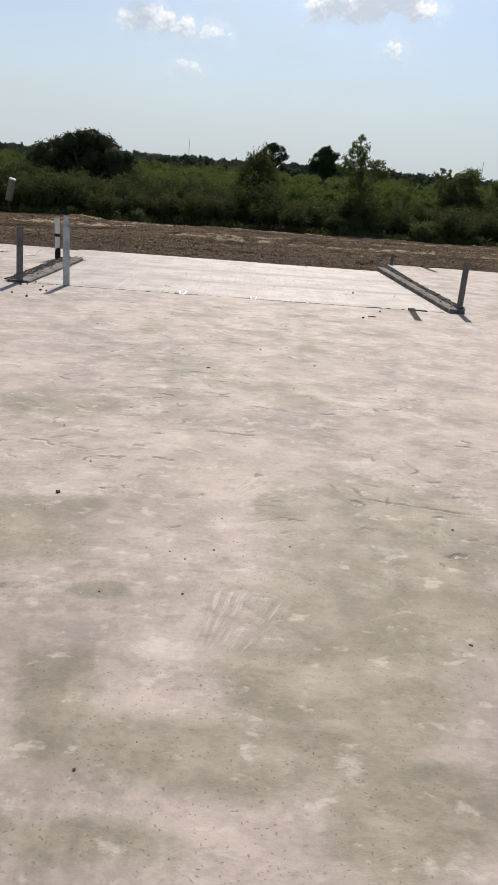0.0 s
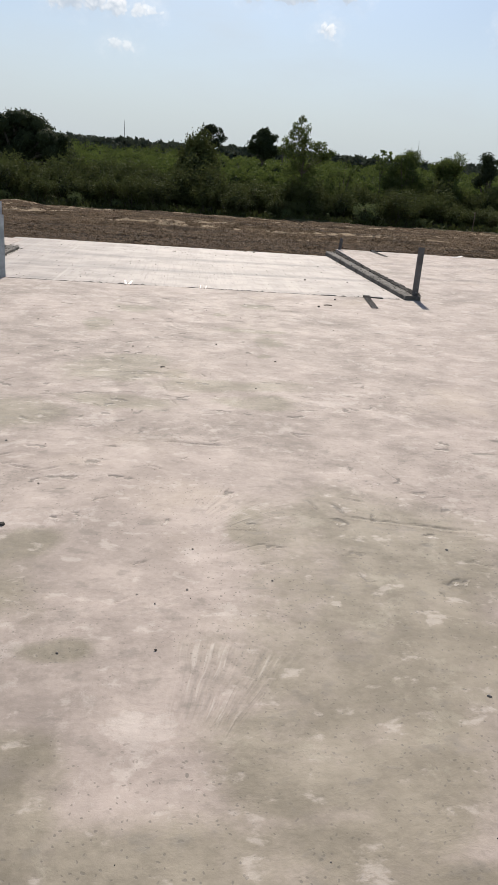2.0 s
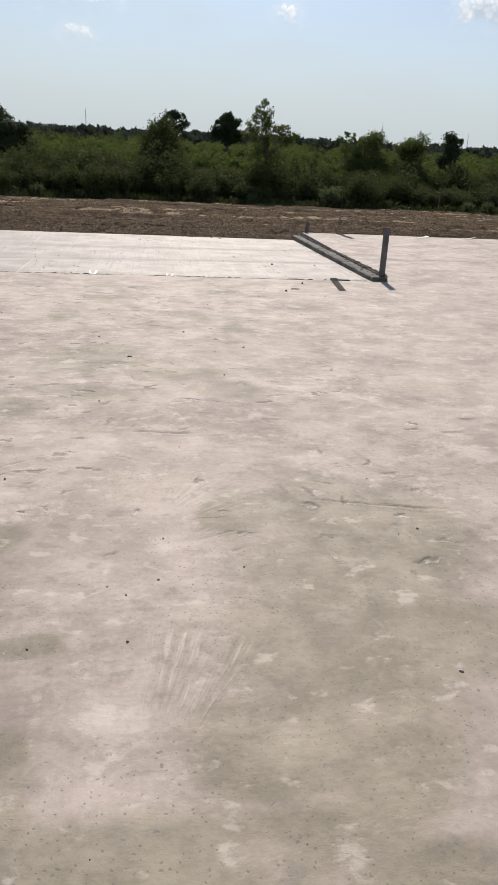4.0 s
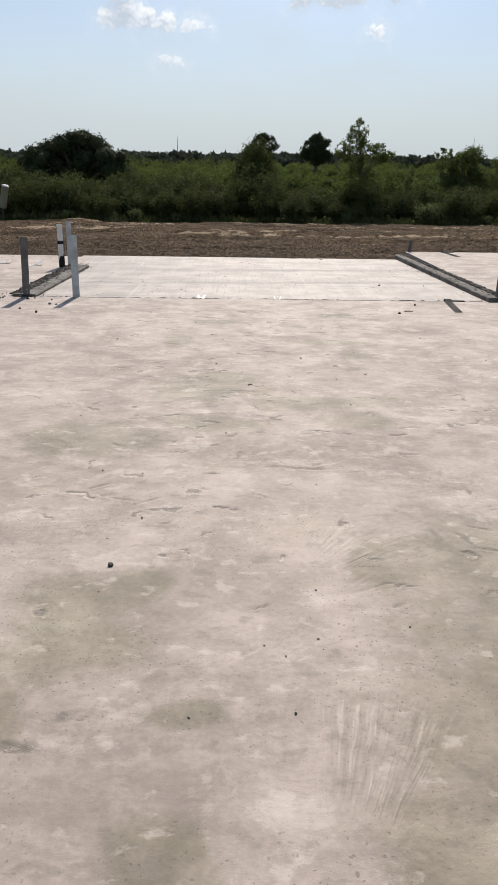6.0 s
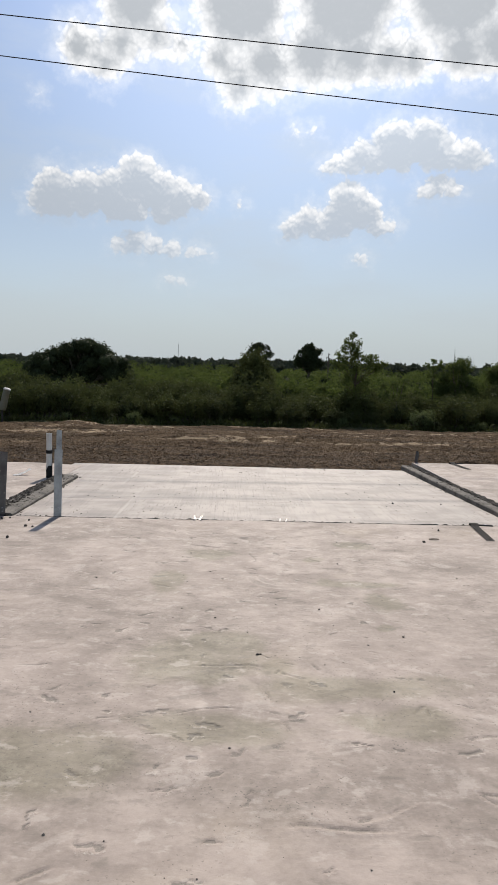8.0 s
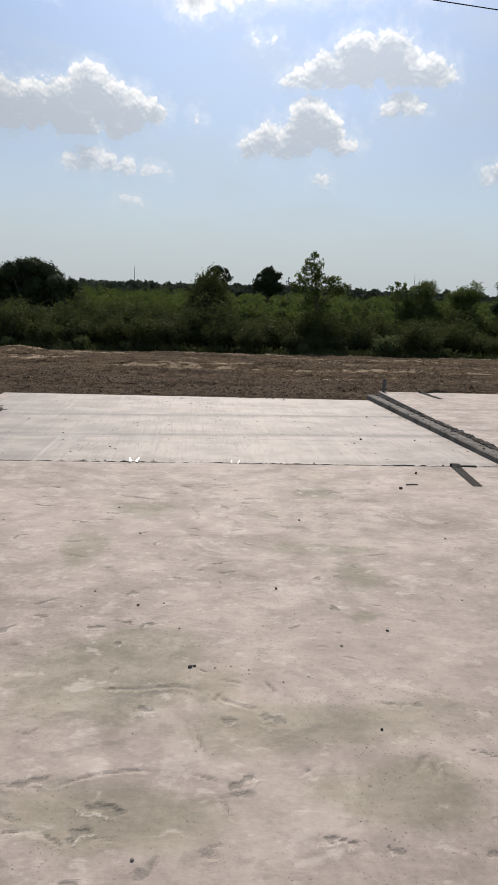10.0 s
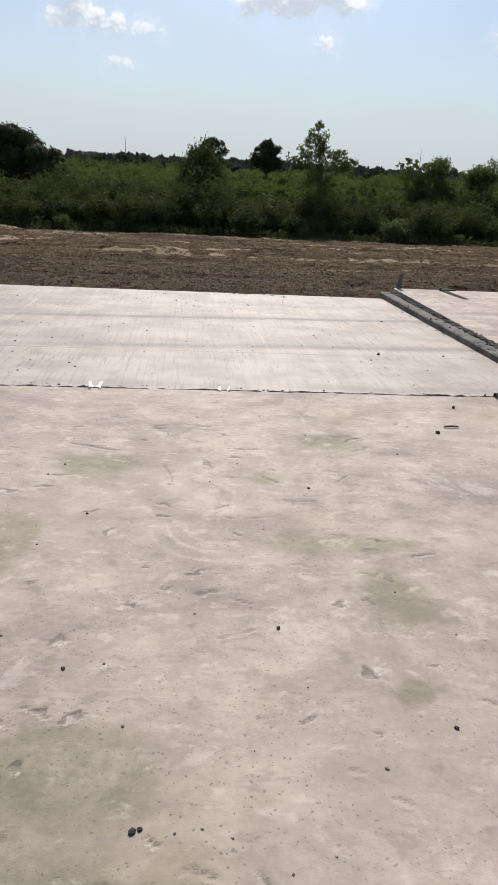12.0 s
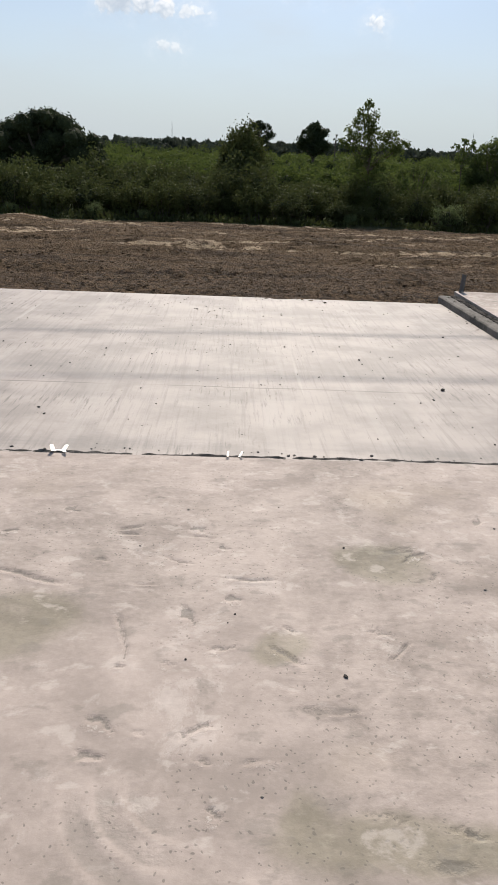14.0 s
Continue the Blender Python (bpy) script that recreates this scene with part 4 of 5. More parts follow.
def tree(name, x, y, foot, crown, trunk, leaf, count, mat, seed, label, fork=0.5, dense=0.0):
    """A tapered trunk, a limb to each mass of the crown, and a crown of many small leaves."""
    rng = np.random.default_rng(seed)
    thing = tagged(base(name, x, y, foot), label, "tree")
    top = max(c[2] for c in crown)
    bm = bmesh.new()
    split = top * fork
    tube(bm, [(0, 0, -0.1), (0.03, 0, split * 0.5), (0, 0.02, split), (0.02, 0, top)], [trunk * 1.3, trunk, trunk * 0.75, trunk * 0.2], 8)
    part("trunk", bm, BARK, thing, smooth=True)
    for cx, cy, cz, r in crown:
        bm = bmesh.new()
        start = min(split, cz * 0.8)
        tube(bm, [(0, 0, start * 0.9), (cx * 0.5, cy * 0.5, start + (cz - start) * 0.4), (cx, cy, cz), (cx * 1.1, cy * 1.1, cz + r * 0.6)], [trunk * 0.5, trunk * 0.35, trunk * 0.2, trunk * 0.06], 5)
        part("limb", bm, BARK, thing)
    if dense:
        masses("inner_foliage", [(cx, cy, cz, dense * r, dense * r) for cx, cy, cz, r in crown], INNER_SHADE, seed, thing)
    pts = blob_points(rng, crown, count)
    leaf_mesh("crown", pts, rng.uniform(0.5, 1.2, len(pts)) * leaf, rng, mat, thing)
    return thing


def crown_of(seed, wide, z0, z1, many, r, gap=0.0):
    """Masses of leaves filling an egg-shaped crown unevenly."""
    rng = np.random.default_rng(seed)
    out = []
    while len(out) < many:
        u = rng.uniform()
        reach = wide * math.sin(math.pi * min(1.0, 0.12 + 0.8 * u)) * rng.uniform(0.1, 1.0) ** 0.6
        az = rng.uniform(0, math.tau)
        out.append((reach * math.cos(az), 0.8 * reach * math.sin(az), z0 + (z1 - z0) * u + rng.normal(0, 0.05 * (z1 - z0)), r * rng.uniform(0.6, 1.25)))
    return out


FIELD = -0.48
rng = np.random.default_rng(11)
HEDGE_LABEL = "dense dark green hedge bush at the edge of the bare soil"
kinds = [bush("bush", rng, rng.uniform(0.60, 0.95), rng.uniform(1.35, 1.75), 52, 84, 0.05, LEAF, HEDGE_LABEL) for _ in range(7)]
spots = []
for row, (y0, tall) in enumerate(((31.6, 0.86), (33.0, 1.05), (35.2, 1.22))):
    x = -17.0 + 0.4 * row
    while x < 21:
        lower = 0.86 if -0.5 < x < 8 else 1.08 if x < -0.5 else 0.95
        spots.append((x, y0 + rng.uniform(-0.55, 0.55), tall * rng.uniform(0.66, 1.22) * lower))
        x += rng.uniform(0.55, 1.35)
spots += [(0.15, 32.6, 1.25), (1.15, 32.5, 1.2), (0.65, 33.6, 1.55), (0.3, 34.0, 1.4)]
for k, (x, y, s) in enumerate(spots):
    m = pose(x, y, ground_z(x, y) - 0.02, 0, 0, rng.uniform(0, 360)) @ Matrix.Diagonal((1.05 * s ** 0.5, 1.05 * s ** 0.5, s, 1))
    if k < len(kinds):
        kinds[k].matrix_basis = m
        tagged(kinds[k], group="hedge bushes")
    else:
        copy_thing(kinds[k % len(kinds)], Matrix(m)).matrix_basis = m

# rounder, paler bushes at the foot of the hedge
round_bush = bush("bush", rng, 0.55, 0.95, 40, 60, 0.036, PALE_LEAF, "round pale green bush at the foot of the hedge")
round_bush.matrix_basis = pose(7.45, 30.75, ground_z(7.45, 30.75) - 0.02)
tagged(round_bush, group="pale bushes")
for x, y, s in ((9.75, 30.5, 0.46), (13.3, 30.6, 0.52), (14.2, 30.7, 0.6), (4.2, 30.9, 0.5), (-6.9, 30.6, 0.45), (-4.2, 30.7, 0.55), (-2.6, 30.6, 0.4)):
    m = pose(x, y, ground_z(x, y) - 0.02, 0, 0, x * 70) @ Matrix.Diagonal((s, s, s, 1))
    copy_thing(round_bush, Matrix(m)).matrix_basis = m


def scrub(name, rows, leaf, mat, seed, label, category, low=0.5, lobes=4):
    """Unnumbered growth: many clumps of several heads joined into one mesh. rows: y from, y to, height from, to, clumps, leaves a clump."""
    rng = np.random.default_rng(seed)
    pts, sizes, hearts = [], [], []
    for y0, y1, h0, h1, clumps, per in rows:
        for _ in range(clumps):
            y = math.sqrt(rng.uniform(y0 * y0, y1 * y1))
            x = rng.uniform(-0.47, 0.55) * y
            if y < 47.5 and abs(x / y + 0.21) < 0.085:      # open ground before the oak
                continue
            tall = (h0 + (h1 - h0) * (y - y0) / (y1 - y0)) * rng.uniform(low, 1.12)
            wide = tall * rng.uniform(0.5, 0.85)
            for k in range(lobes):
                az, out = rng.uniform(0, math.tau), wide * rng.uniform(0.1, 0.75)
                r = wide * rng.uniform(0.30, 0.52)
                top = tall * (1 - 0.45 * (out / wide) ** 2) * rng.uniform(0.82, 1.0)
                cx, cy = x + out * math.cos(az), y + out * math.sin(az)
                hearts.append((cx, cy, FIELD + 0.36 * top, 0.66 * r, 0.38 * top))
                many = per // lobes
                d = rng.normal(size=(many, 3))
                d /= np.linalg.norm(d, axis=1, keepdims=True)
                d[:, 2] = np.where(d[:, 2] < -0.2, -d[:, 2], d[:, 2])
                d *= rng.uniform(0.45, 1.12, (many, 1)) ** 0.6
                pts.append(d * (r, r, 0.52 * top) + (cx, cy, FIELD + 0.48 * top))
                sizes.append(rng.uniform(0.5, 1.2, many) * leaf * (y / 70) ** 0.7)
    tagged(masses(name, hearts, INNER_SHADE, seed), "solid dark cores standing for the shade inside the " + category, category, kind="stuff")
    ob = leaf_mesh(name, np.concatenate(pts), np.concatenate(sizes), rng, mat, rise=0.5)
    return tagged(ob, label, category, kind="stuff")


scrub("scrub", [(37, 60, 1.55, 2.2, 260, 1250), (60, 120, 2.1, 3.5, 420, 640), (120, 230, 3.3, 5.7, 440, 360)], 0.105, SCRUB, 21, "sunlit green scrub growing thick over flat land", "scrub")
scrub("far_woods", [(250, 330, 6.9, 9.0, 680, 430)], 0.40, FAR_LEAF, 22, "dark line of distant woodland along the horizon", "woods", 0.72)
tufts = np.random.default_rng(23)
tx = tufts.uniform(-14, 18, 5200)
ty = 30.2 + tufts.gamma(1.5, 0.35, 5200)
tz = np.array([ground_z(float(a), float(b)) for a, b in zip(tx, ty)]) + tufts.uniform(0.02, 0.28, 5200) * tufts.uniform(0.3, 1.0, 5200)
tagged(leaf_mesh("weeds", np.stack([tx, ty, tz], 1), tufts.uniform(0.04, 0.12, 5200), tufts, LEAF, slim=0.3, rise=1.5), "low weeds along the foot of the hedge", "weeds", kind="stuff")

def oak_masses(seed):
    """A wide, flat-bottomed lower crown with a narrower dome on it."""
    rng = np.random.default_rng(seed)
    out = []
    for low, high, x0, x1, many in ((1.2, 2.0, -3.1, 3.1, 40), (1.7, 2.75, -3.0, 2.95, 50), (2.6, 3.6, -1.9, 1.9, 26)):
        for k in range(many):
            out.append((x0 + (x1 - x0) * (k + 0.5) / many + rng.normal(0, 0.1), rng.uniform(-1.3, 1.3), rng.uniform(low, high if low < 2 else 2.9 + 0.85 * math.sin(math.pi * (k + 0.5) / many)), rng.uniform(0.36, 0.6)))
    return out


tree("oak", -10.0, 48.0, FIELD, oak_masses(131), 0.22, 0.075, 60000, DARK_LEAF, 31, "broad dark evergreen oak rising over the scrub", 0.35, 0.85)
tree("oak", 4.6, 143.0, FIELD, crown_of(132, 2.5, 4.8, 8.0, 17, 0.62) + [(-2.3, 0, 6.0, 0.7), (2.3, 0, 6.2, 0.75), (-1.6, 0, 7.0, 0.7), (1.6, 0, 7.3, 0.7), (-0.2, 0, 7.7, 0.7), (0.8, 0, 5.4, 0.8), (-1.0, 0, 5.2, 0.7)],
     0.22, 0.17, 5200, DARK_LEAF, 32, "distant round-headed tree with gaps in its crown", 0.5)
tree("oak", 12.4, 123.0, FIELD, crown_of(133, 2.2, 3.6, 6.9, 46, 0.7) + [(-1.9, 0, 4.4, 0.7), (1.9, 0, 4.3, 0.8), (0, -0.8, 4.2, 1.2), (0, -0.8, 5.4, 1.1)],
     0.25, 0.16, 17000, DARK_LEAF, 33, "distant dense egg-shaped dark tree", 0.4, 0.6)
tree("snag", 12.6, 100.0, FIELD, [(0.1, 0, 5.2, 0.16), (-0.25, 0, 4.7, 0.14), (0.2, 0, 4.5, 0.15)], 0.10, 0.10, 60, DARK_LEAF, 40, "bare dead tree stub beside a dark tree", 0.8)
YOUNG_CROWN = [(-0.2, 0, 3.85, 0.16), (-0.36, 0, 3.55, 0.20), (0.02, 0.1, 3.5, 0.2), (-0.1, 0, 3.2, 0.22), (-0.55, 0, 3.25, 0.2), (-0.3, 0, 2.9, 0.24), (0.1, 0.1, 2.95, 0.22), (-0.75, 0, 2.95, 0.2), (-0.62, 0, 2.62, 0.22), (-0.95, 0, 2.6, 0.16), (0.05, 0, 2.55, 0.22),
               (0.5, 0, 2.85, 0.2), (0.75, 0, 2.95, 0.16), (0.9, 0, 2.7, 0.2), (1.2, 0, 2.72, 0.14), (0.6, 0, 2.5, 0.24), (0.95, 0.1, 2.45, 0.18), (-0.25, 0, 2.25, 0.28), (0.3, 0.2, 2.0, 0.3), (-0.5, 0.1, 1.8, 0.32), (0.15, 0, 1.4, 0.36), (-0.1, 0.2, 0.9, 0.4)]
tree("young_tree", 5.05, 33.0, FIELD, [(cx, cy, cz, 1.25 * r) for cx, cy, cz, r in YOUNG_CROWN], 0.035, 0.047, 9000, YOUNG_LEAF, 34, "slender young tree with sparse leaves and see-through crown", 0.5)
willow = bush("willow", np.random.default_rng(35), 0.92, 3.5, 130, 230, 0.050, LEAF, "upright feathery dark willow-like tree standing in the hedge")
willow.matrix_basis = pose(0.66, 35.0, FIELD)
tagged(willow, category="tree")
tree("young_tree", 10.45, 36.0, FIELD, crown_of(136, 1.35, 0.6, 2.8, 40, 0.42), 0.06, 0.05, 20000, YOUNG_LEAF, 36, "broad light green young tree above the hedge", 0.35)
tree("young_tree", 9.35, 36.4, FIELD, [(-0.3, 0, 2.75, 0.16), (0.0, 0, 2.95, 0.16), (0.3, 0, 2.85, 0.18), (0.1, 0, 2.6, 0.2), (-0.1, 0, 2.3, 0.25), (0.45, 0, 2.65, 0.14)], 0.03, 0.05, 900, YOUNG_LEAF, 41, "thin feathery sapling above the hedge", 0.7)
tree("young_tree", 12.75, 36.4, FIELD, crown_of(137, 1.15, 0.5, 2.85, 34, 0.40), 0.06, 0.05, 17000, YOUNG_LEAF, 37, "green young tree above the hedge", 0.4)
tree("oak", 14.75, 36.6, FIELD, crown_of(139, 0.75, 0.4, 3.1, 24, 0.28), 0.08, 0.055, 9000, DARK_LEAF, 39, "dark dense tree standing over the hedge", 0.4, 0.6)
tree("young_tree", 7.0, 33.6, FIELD, crown_of(138, 0.8, 0.4, 2.1, 18, 0.26), 0.04, 0.045, 5200, YOUNG_LEAF, 38, "light green sapling standing in the hedge", 0.4)


# ---- far masts ----
def mast(x, y, tall):
    thing = tagged(base("radio_mast", x, y, -0.5), "thin grey lattice radio mast far behind the trees", "mast", "radio masts")
    bm = bmesh.new()
    tube(bm, [(0, 0, 0), (0, 0, tall * 0.5), (0, 0, tall)], [0.22, 0.18, 0.10], 6)
    part("pole", bm, DULL_STEEL, thing)
    bm = bmesh.new()
    tube(bm, [(0, 0, tall), (0, 0, tall + 1.6)], [0.05, 0.03], 5)
    part("antenna", bm, DULL_STEEL, thing)


for x, tall in ((-32, 18.2), (128, 19.5), (178, 16.0), (72, 15.0), (-147, 17.0), (-96, 17.5)):
    mast(x, 420.0, tall)


# ---- overhead cables ----
def cable(x0, x1, y, z0, slope, sag, name_label):
    bm = bmesh.new()
    pts = []
    for k in range(61):
        u = k / 60
        x = x0 + (x1 - x0) * u
        pts.append((x, y, z0 + slope * x - sag * (1 - (2 * u - 1) ** 2)))
    tube(bm, pts, [0.014] * 61, 6)
    tagged(part("overhead_cable", bm, WIRE, smooth=True), name_label, "cable", "overhead cables")


def utility_pole(x, y, tops):
    """A wooden pole with a crossarm and an insulator for each cable."""
    foot = ground_z(x, y)
    thing = tagged(base("utility_pole", x, y, foot), "tall weathered wooden power pole carrying the overhead cables", "power pole", "power poles")
    high = max(z for _, z in tops) - foot
    bm = bmesh.new()
    tube(bm, [(0, 0, -0.3), (0, 0, high * 0.5), (0, 0, high + 0.3)], [0.17, 0.15, 0.11], 12)
    part("pole", bm, WOOD, thing, smooth=True)
    for dy, z in tops:
        bm = bmesh.new()
        box(bm, (-0.05, min(dy, 0) - 0.15, z - foot - 0.24), (0.05, max(dy, 0) + 0.15, z - foot - 0.14), 0.008)
        part("crossarm", bm, WOOD, thing)
        bm = bmesh.new()
        tube(bm, [(0, dy, z - foot - 0.15), (0, dy, z - foot - 0.10), (0, dy, z - foot - 0.05), (0, dy, z - foot - 0.005)], [0.03, 0.05, 0.03, 0.035], 10)
        part("insulator", bm, PVC, thing)


for end in (-45, 55):
    utility_pole(end, 22.77, [(0.30, 10.55 - 0.076 * end), (-0.30, 11.505 - 0.060 * end)])
cable(-45, 55, 23.07, 10.55, -0.076, 0.8, "black overhead power cable crossing the sky")
cable(-45, 55, 22.47, 11.505, -0.060, 0.8, "second thin overhead power cable crossing the sky")


# ---- utility pedestals by the hedge ----
def pedestal(x, y, tilt, low, top, wide, label):
    z = ground_z(x, y)
    thing = tagged(base("utility_pedestal", x, y, z), label, "utility box")
    bm = bmesh.new()
    tube(bm, [(0, 0, -0.1), (0, 0, low + 0.1)], [0.04, 0.04], 8)
    # the stake's dark colour stands for the shadow under the housing
    part("stake", bm, RUST_AND_SHADE, thing)
    turn = Matrix.Translation((0, 0, low)) @ Matrix.Rotation(radians(tilt), 4, "Y")
    bm = bmesh.new()
    tube(bm, [(0, 0, 0), (0, 0, 0.02), (0, 0, top - low - 0.05)], [wide * 0.46, wide * 0.5, wide * 0.48], 20)
    bmesh.ops.transform(bm, matrix=turn, verts=bm.verts)
    part("housing", bm, CAN, thing, smooth=False)
    bm = bmesh.new()
    tube(bm, [(0, 0, top - low - 0.05), (0, 0, top - low - 0.01), (0, 0, top - low + 0.02)], [wide * 0.52, wide * 0.52, wide * 0.36], 20)
    bmesh.ops.transform(bm, matrix=turn, verts=bm.verts)
    part("cap", bm, CAN_TOP, thing, "pale sunlit cap")


pedestal(-9.2, 29.9, 13, 0.50, 1.35, 0.27, "leaning beige utility pedestal with a pale cap")
pedestal(-10.45, 29.9, 0, 0.02, 0.88, 0.21, "upright grey utility pedestal post by the hedge")


# ---- embedded steel straps ----
def strap_mesh(bm, tall, wide, rows, thick=0.004):
    """A flat strap in the xz plane with two columns of punched nail holes."""
    xs = [-wide / 2, -wide * 0.31, -wide * 0.255, wide * 0.255, wide * 0.31, wide / 2]
    zs, gap = [-0.12], tall / rows
    for k in range(rows):
        zs += [0.02 + k * gap, 0.02 + k * gap + 0.005]
    zs = [z for z in zs if z < tall - 0.01] + [tall]
    grid = [[bm.verts.new((x, 0, z)) for x in xs] for z in zs]
    for j in range(len(zs) - 1):
        hole_row = j % 2 == 1 and j < len(zs) - 2
        for i in range(len(xs) - 1):
            if not (hole_row and (i == 1 and (j // 2) % 2 == 0 or i == 3 and (j // 2) % 2 == 1)):
                bm.faces.new((grid[j][i], grid[j][i + 1], grid[j + 1][i + 1], grid[j + 1][i]))
    bmesh.ops.solidify(bm, geom=bm.faces[:], thickness=thick)


def strap(x, y, z, tall, tilt, turn, back, mat, label, wide=0.085):
    thing = tagged(base("anchor_strap", x, y, z), label, "steel strap", "steel anchor straps")
    bm = bmesh.new()
    strap_mesh(bm, tall, wide, 15)
    bmesh.ops.transform(bm, matrix=pose(0, 0, 0, back, tilt, turn), verts=bm.verts)
    part("plate", bm, mat, thing)
    rng = np.random.default_rng(int(abs(x * 100)))
    for k in range(2):
        bm = bmesh.new()
        bmesh.ops.create_icosphere(bm, subdivisions=1, radius=0.009)
        bmesh.ops.transform(bm, matrix=pose(rng.uniform(-0.02, 0.02), -0.006, 0.05 + 0.04 * k), verts=bm.verts)
        part("nail_head", bm, STEEL, thing)
    return thing


strap(-2.16, 9.50, 0.0, 0.73, 1.0, 3, 1, STEEL, "upright galvanised steel strap with punched holes, set in the slab edge")
strap(-2.75, 9.44, 0.0, 0.70, 3.0, -4, 1, DULL_STEEL, "upright dull steel strap with punched holes, beside the kerb end", 0.088)
strap(3.05, 9.55, 0.0, 0.66, -0.5, 5, 1, DULL_STEEL, "upright grey steel strap with punched holes at the kerb end")
strap(-2.96, 12.9, -0.03, 0.69, 1.0, 6, 2, STEEL, "upright pale galvanised strap behind the pipe", 0.08)
strap(3.15, 14.95, -0.04, 0.30, 14, 30, -8, DULL_STEEL, "short dirty steel strap leaning at the far kerb end")


def bent_strap(x, y, z, length, turn, label):
    """A strap folded over at its foot so that it lies along the slab."""
    thing = tagged(base("bent_strap", x, y, z, turn), label, "steel strap", "steel anchor straps")
    line = [(0.03, -0.1), (0.03, 0.0), (0.026, 0.018), (0.012, 0.032), (-0.012, 0.036), (-0.04, 0.028), (-0.09, 0.014), (-0.3, 0.009), (-length, 0.006)]
    bm = bmesh.new()
    rows = [[bm.verts.new((sx, a, b)) for sx in (-0.042, 0.042)] for a, b in line]
    for r0, r1 in zip(rows, rows[1:]):
        bm.faces.new((r0[0], r0[1], r1[1], r1[0]))
    bmesh.ops.solidify(bm, geom=bm.faces[:], thickness=0.004)
    part("plate", bm, RUST_AND_SHADE, thing)
    bm = bmesh.new()
    box(bm, (0.045, 0.0, 0.0), (0.21, 0.035, 0.016), 0.003)
    part("tab", bm, RUST_AND_SHADE, thing)
    return thing


bent_strap(2.39, 9.45, 0.0, 0.74, -5.5, "dark steel strap bent over and lying on the slab")
bent_strap(3.83, 14.97, 0.034, 0.80, 5, "dark steel strap bent flat at the far slab edge")


# ---- drain pipe ----
def pipe(x, y, z):
    thing = tagged(base("drain_pipe", x, y, z), "white plastic drain pipe stub with a black sleeve round its foot", "pipe")
    def ring(z0, z1, r, mat, name, label="", hollow=False):
        bm = bmesh.new()
        if hollow:
            tube(bm, [(0, 0, z0), (0, 0, z1), (0, 0, z1), (0, 0, z1 - 0.1)], [r, r, r - 0.006, r - 0.006], 24, False)
        else:
            tube(bm, [(0, 0, z0), (0, 0, z0 + 0.004), (0, 0, z1 - 0.004), (0, 0, z1)], [r - 0.003, r, r, r - 0.003], 24)
        return part(name, bm, mat, thing, label)
    ring(-0.1, 0.66, 0.041, PVC, "tube", hollow=True)
    ring(0.355, 0.405, 0.050, BLACK, "band", "black tape band")
    bm = bmesh.new()
    # the sleeve's upper rim is torn to one side
    n_s = 24
    rows = [[bm.verts.new((0.047 * math.cos(k * math.tau / n_s), 0.047 * math.sin(k * math.tau / n_s), zz if zz < 0.1 else 0.20 + 0.07 * math.sin(k * math.tau / n_s + 0.6) + 0.03 * math.sin(3 * k * math.tau / n_s))) for k in range(n_s)] for zz in (-0.05, 0.05, 0.2)]
    for r0, r1 in zip(rows, rows[1:]):
        for k in range(n_s):
            bm.faces.new((r0[k], r0[(k + 1) % n_s], r1[(k + 1) % n_s], r1[k]))
    part("sleeve", bm, BLACK, thing, "torn black foam sleeve")


pipe(-3.03, 12.6, -0.03)


# ---- white tags at the joint ----
def tag(x, y, width, tall, notch, half, lean):
    """A thin upright tag with two prongs; notch is the height of the web between them."""
    thing = tagged(base("marker_tag", x, y, panel_z(x, y)), "small forked white plastic tag standing in the slab joint", "tag", "white tags in the joint")
    for side in (-1, 1):
        bm = bmesh.new()
        foot, tip = side * (width / 2 - half), side * width / 2 + 0.008
        rows = [[bm.verts.new((c + k * h, lean * z, z)) for k in (-1, 1)] for c, h, z in ((foot, half, -0.01), (foot, half, notch), (tip, half * 0.85, tall * 0.9), (tip + 0.002, half * 0.5, tall))]
        for r0, r1 in zip(rows, rows[1:]):
            bm.faces.new((r0[0], r0[1], r1[1], r1[0]))
        bmesh.ops.solidify(bm, geom=bm.faces[:], thickness=0.001)
        part("prong", bm, TAG, thing)
    if notch > 0.001:
        bm = bmesh.new()
        box(bm, (-width / 2 + 2 * half, -0.0012, -0.01), (width / 2 - 2 * half, 0.0002, notch * 0.9))
        part("web", bm, TAG, thing)


tag(-0.635, 9.475, 0.080, 0.052, 0.016, 0.012, -0.4)
tag(0.294, 9.465, 0.074, 0.042, 0.0, 0.007, -0.3)


# ---- litter on the slabs ----
def stone(x, y, z, r, seed):
    vs, fs = lump_verts(np.random.default_rng(seed), r, 0.75)
    ob = raw("stone", (vs + (0, 0, 0.4 * r)).tolist(), fs, STONE)
    ob.matrix_world = pose(x, y, z)
    tagged(ob, "small dark stone lying on the concrete", "stone", "loose stones")


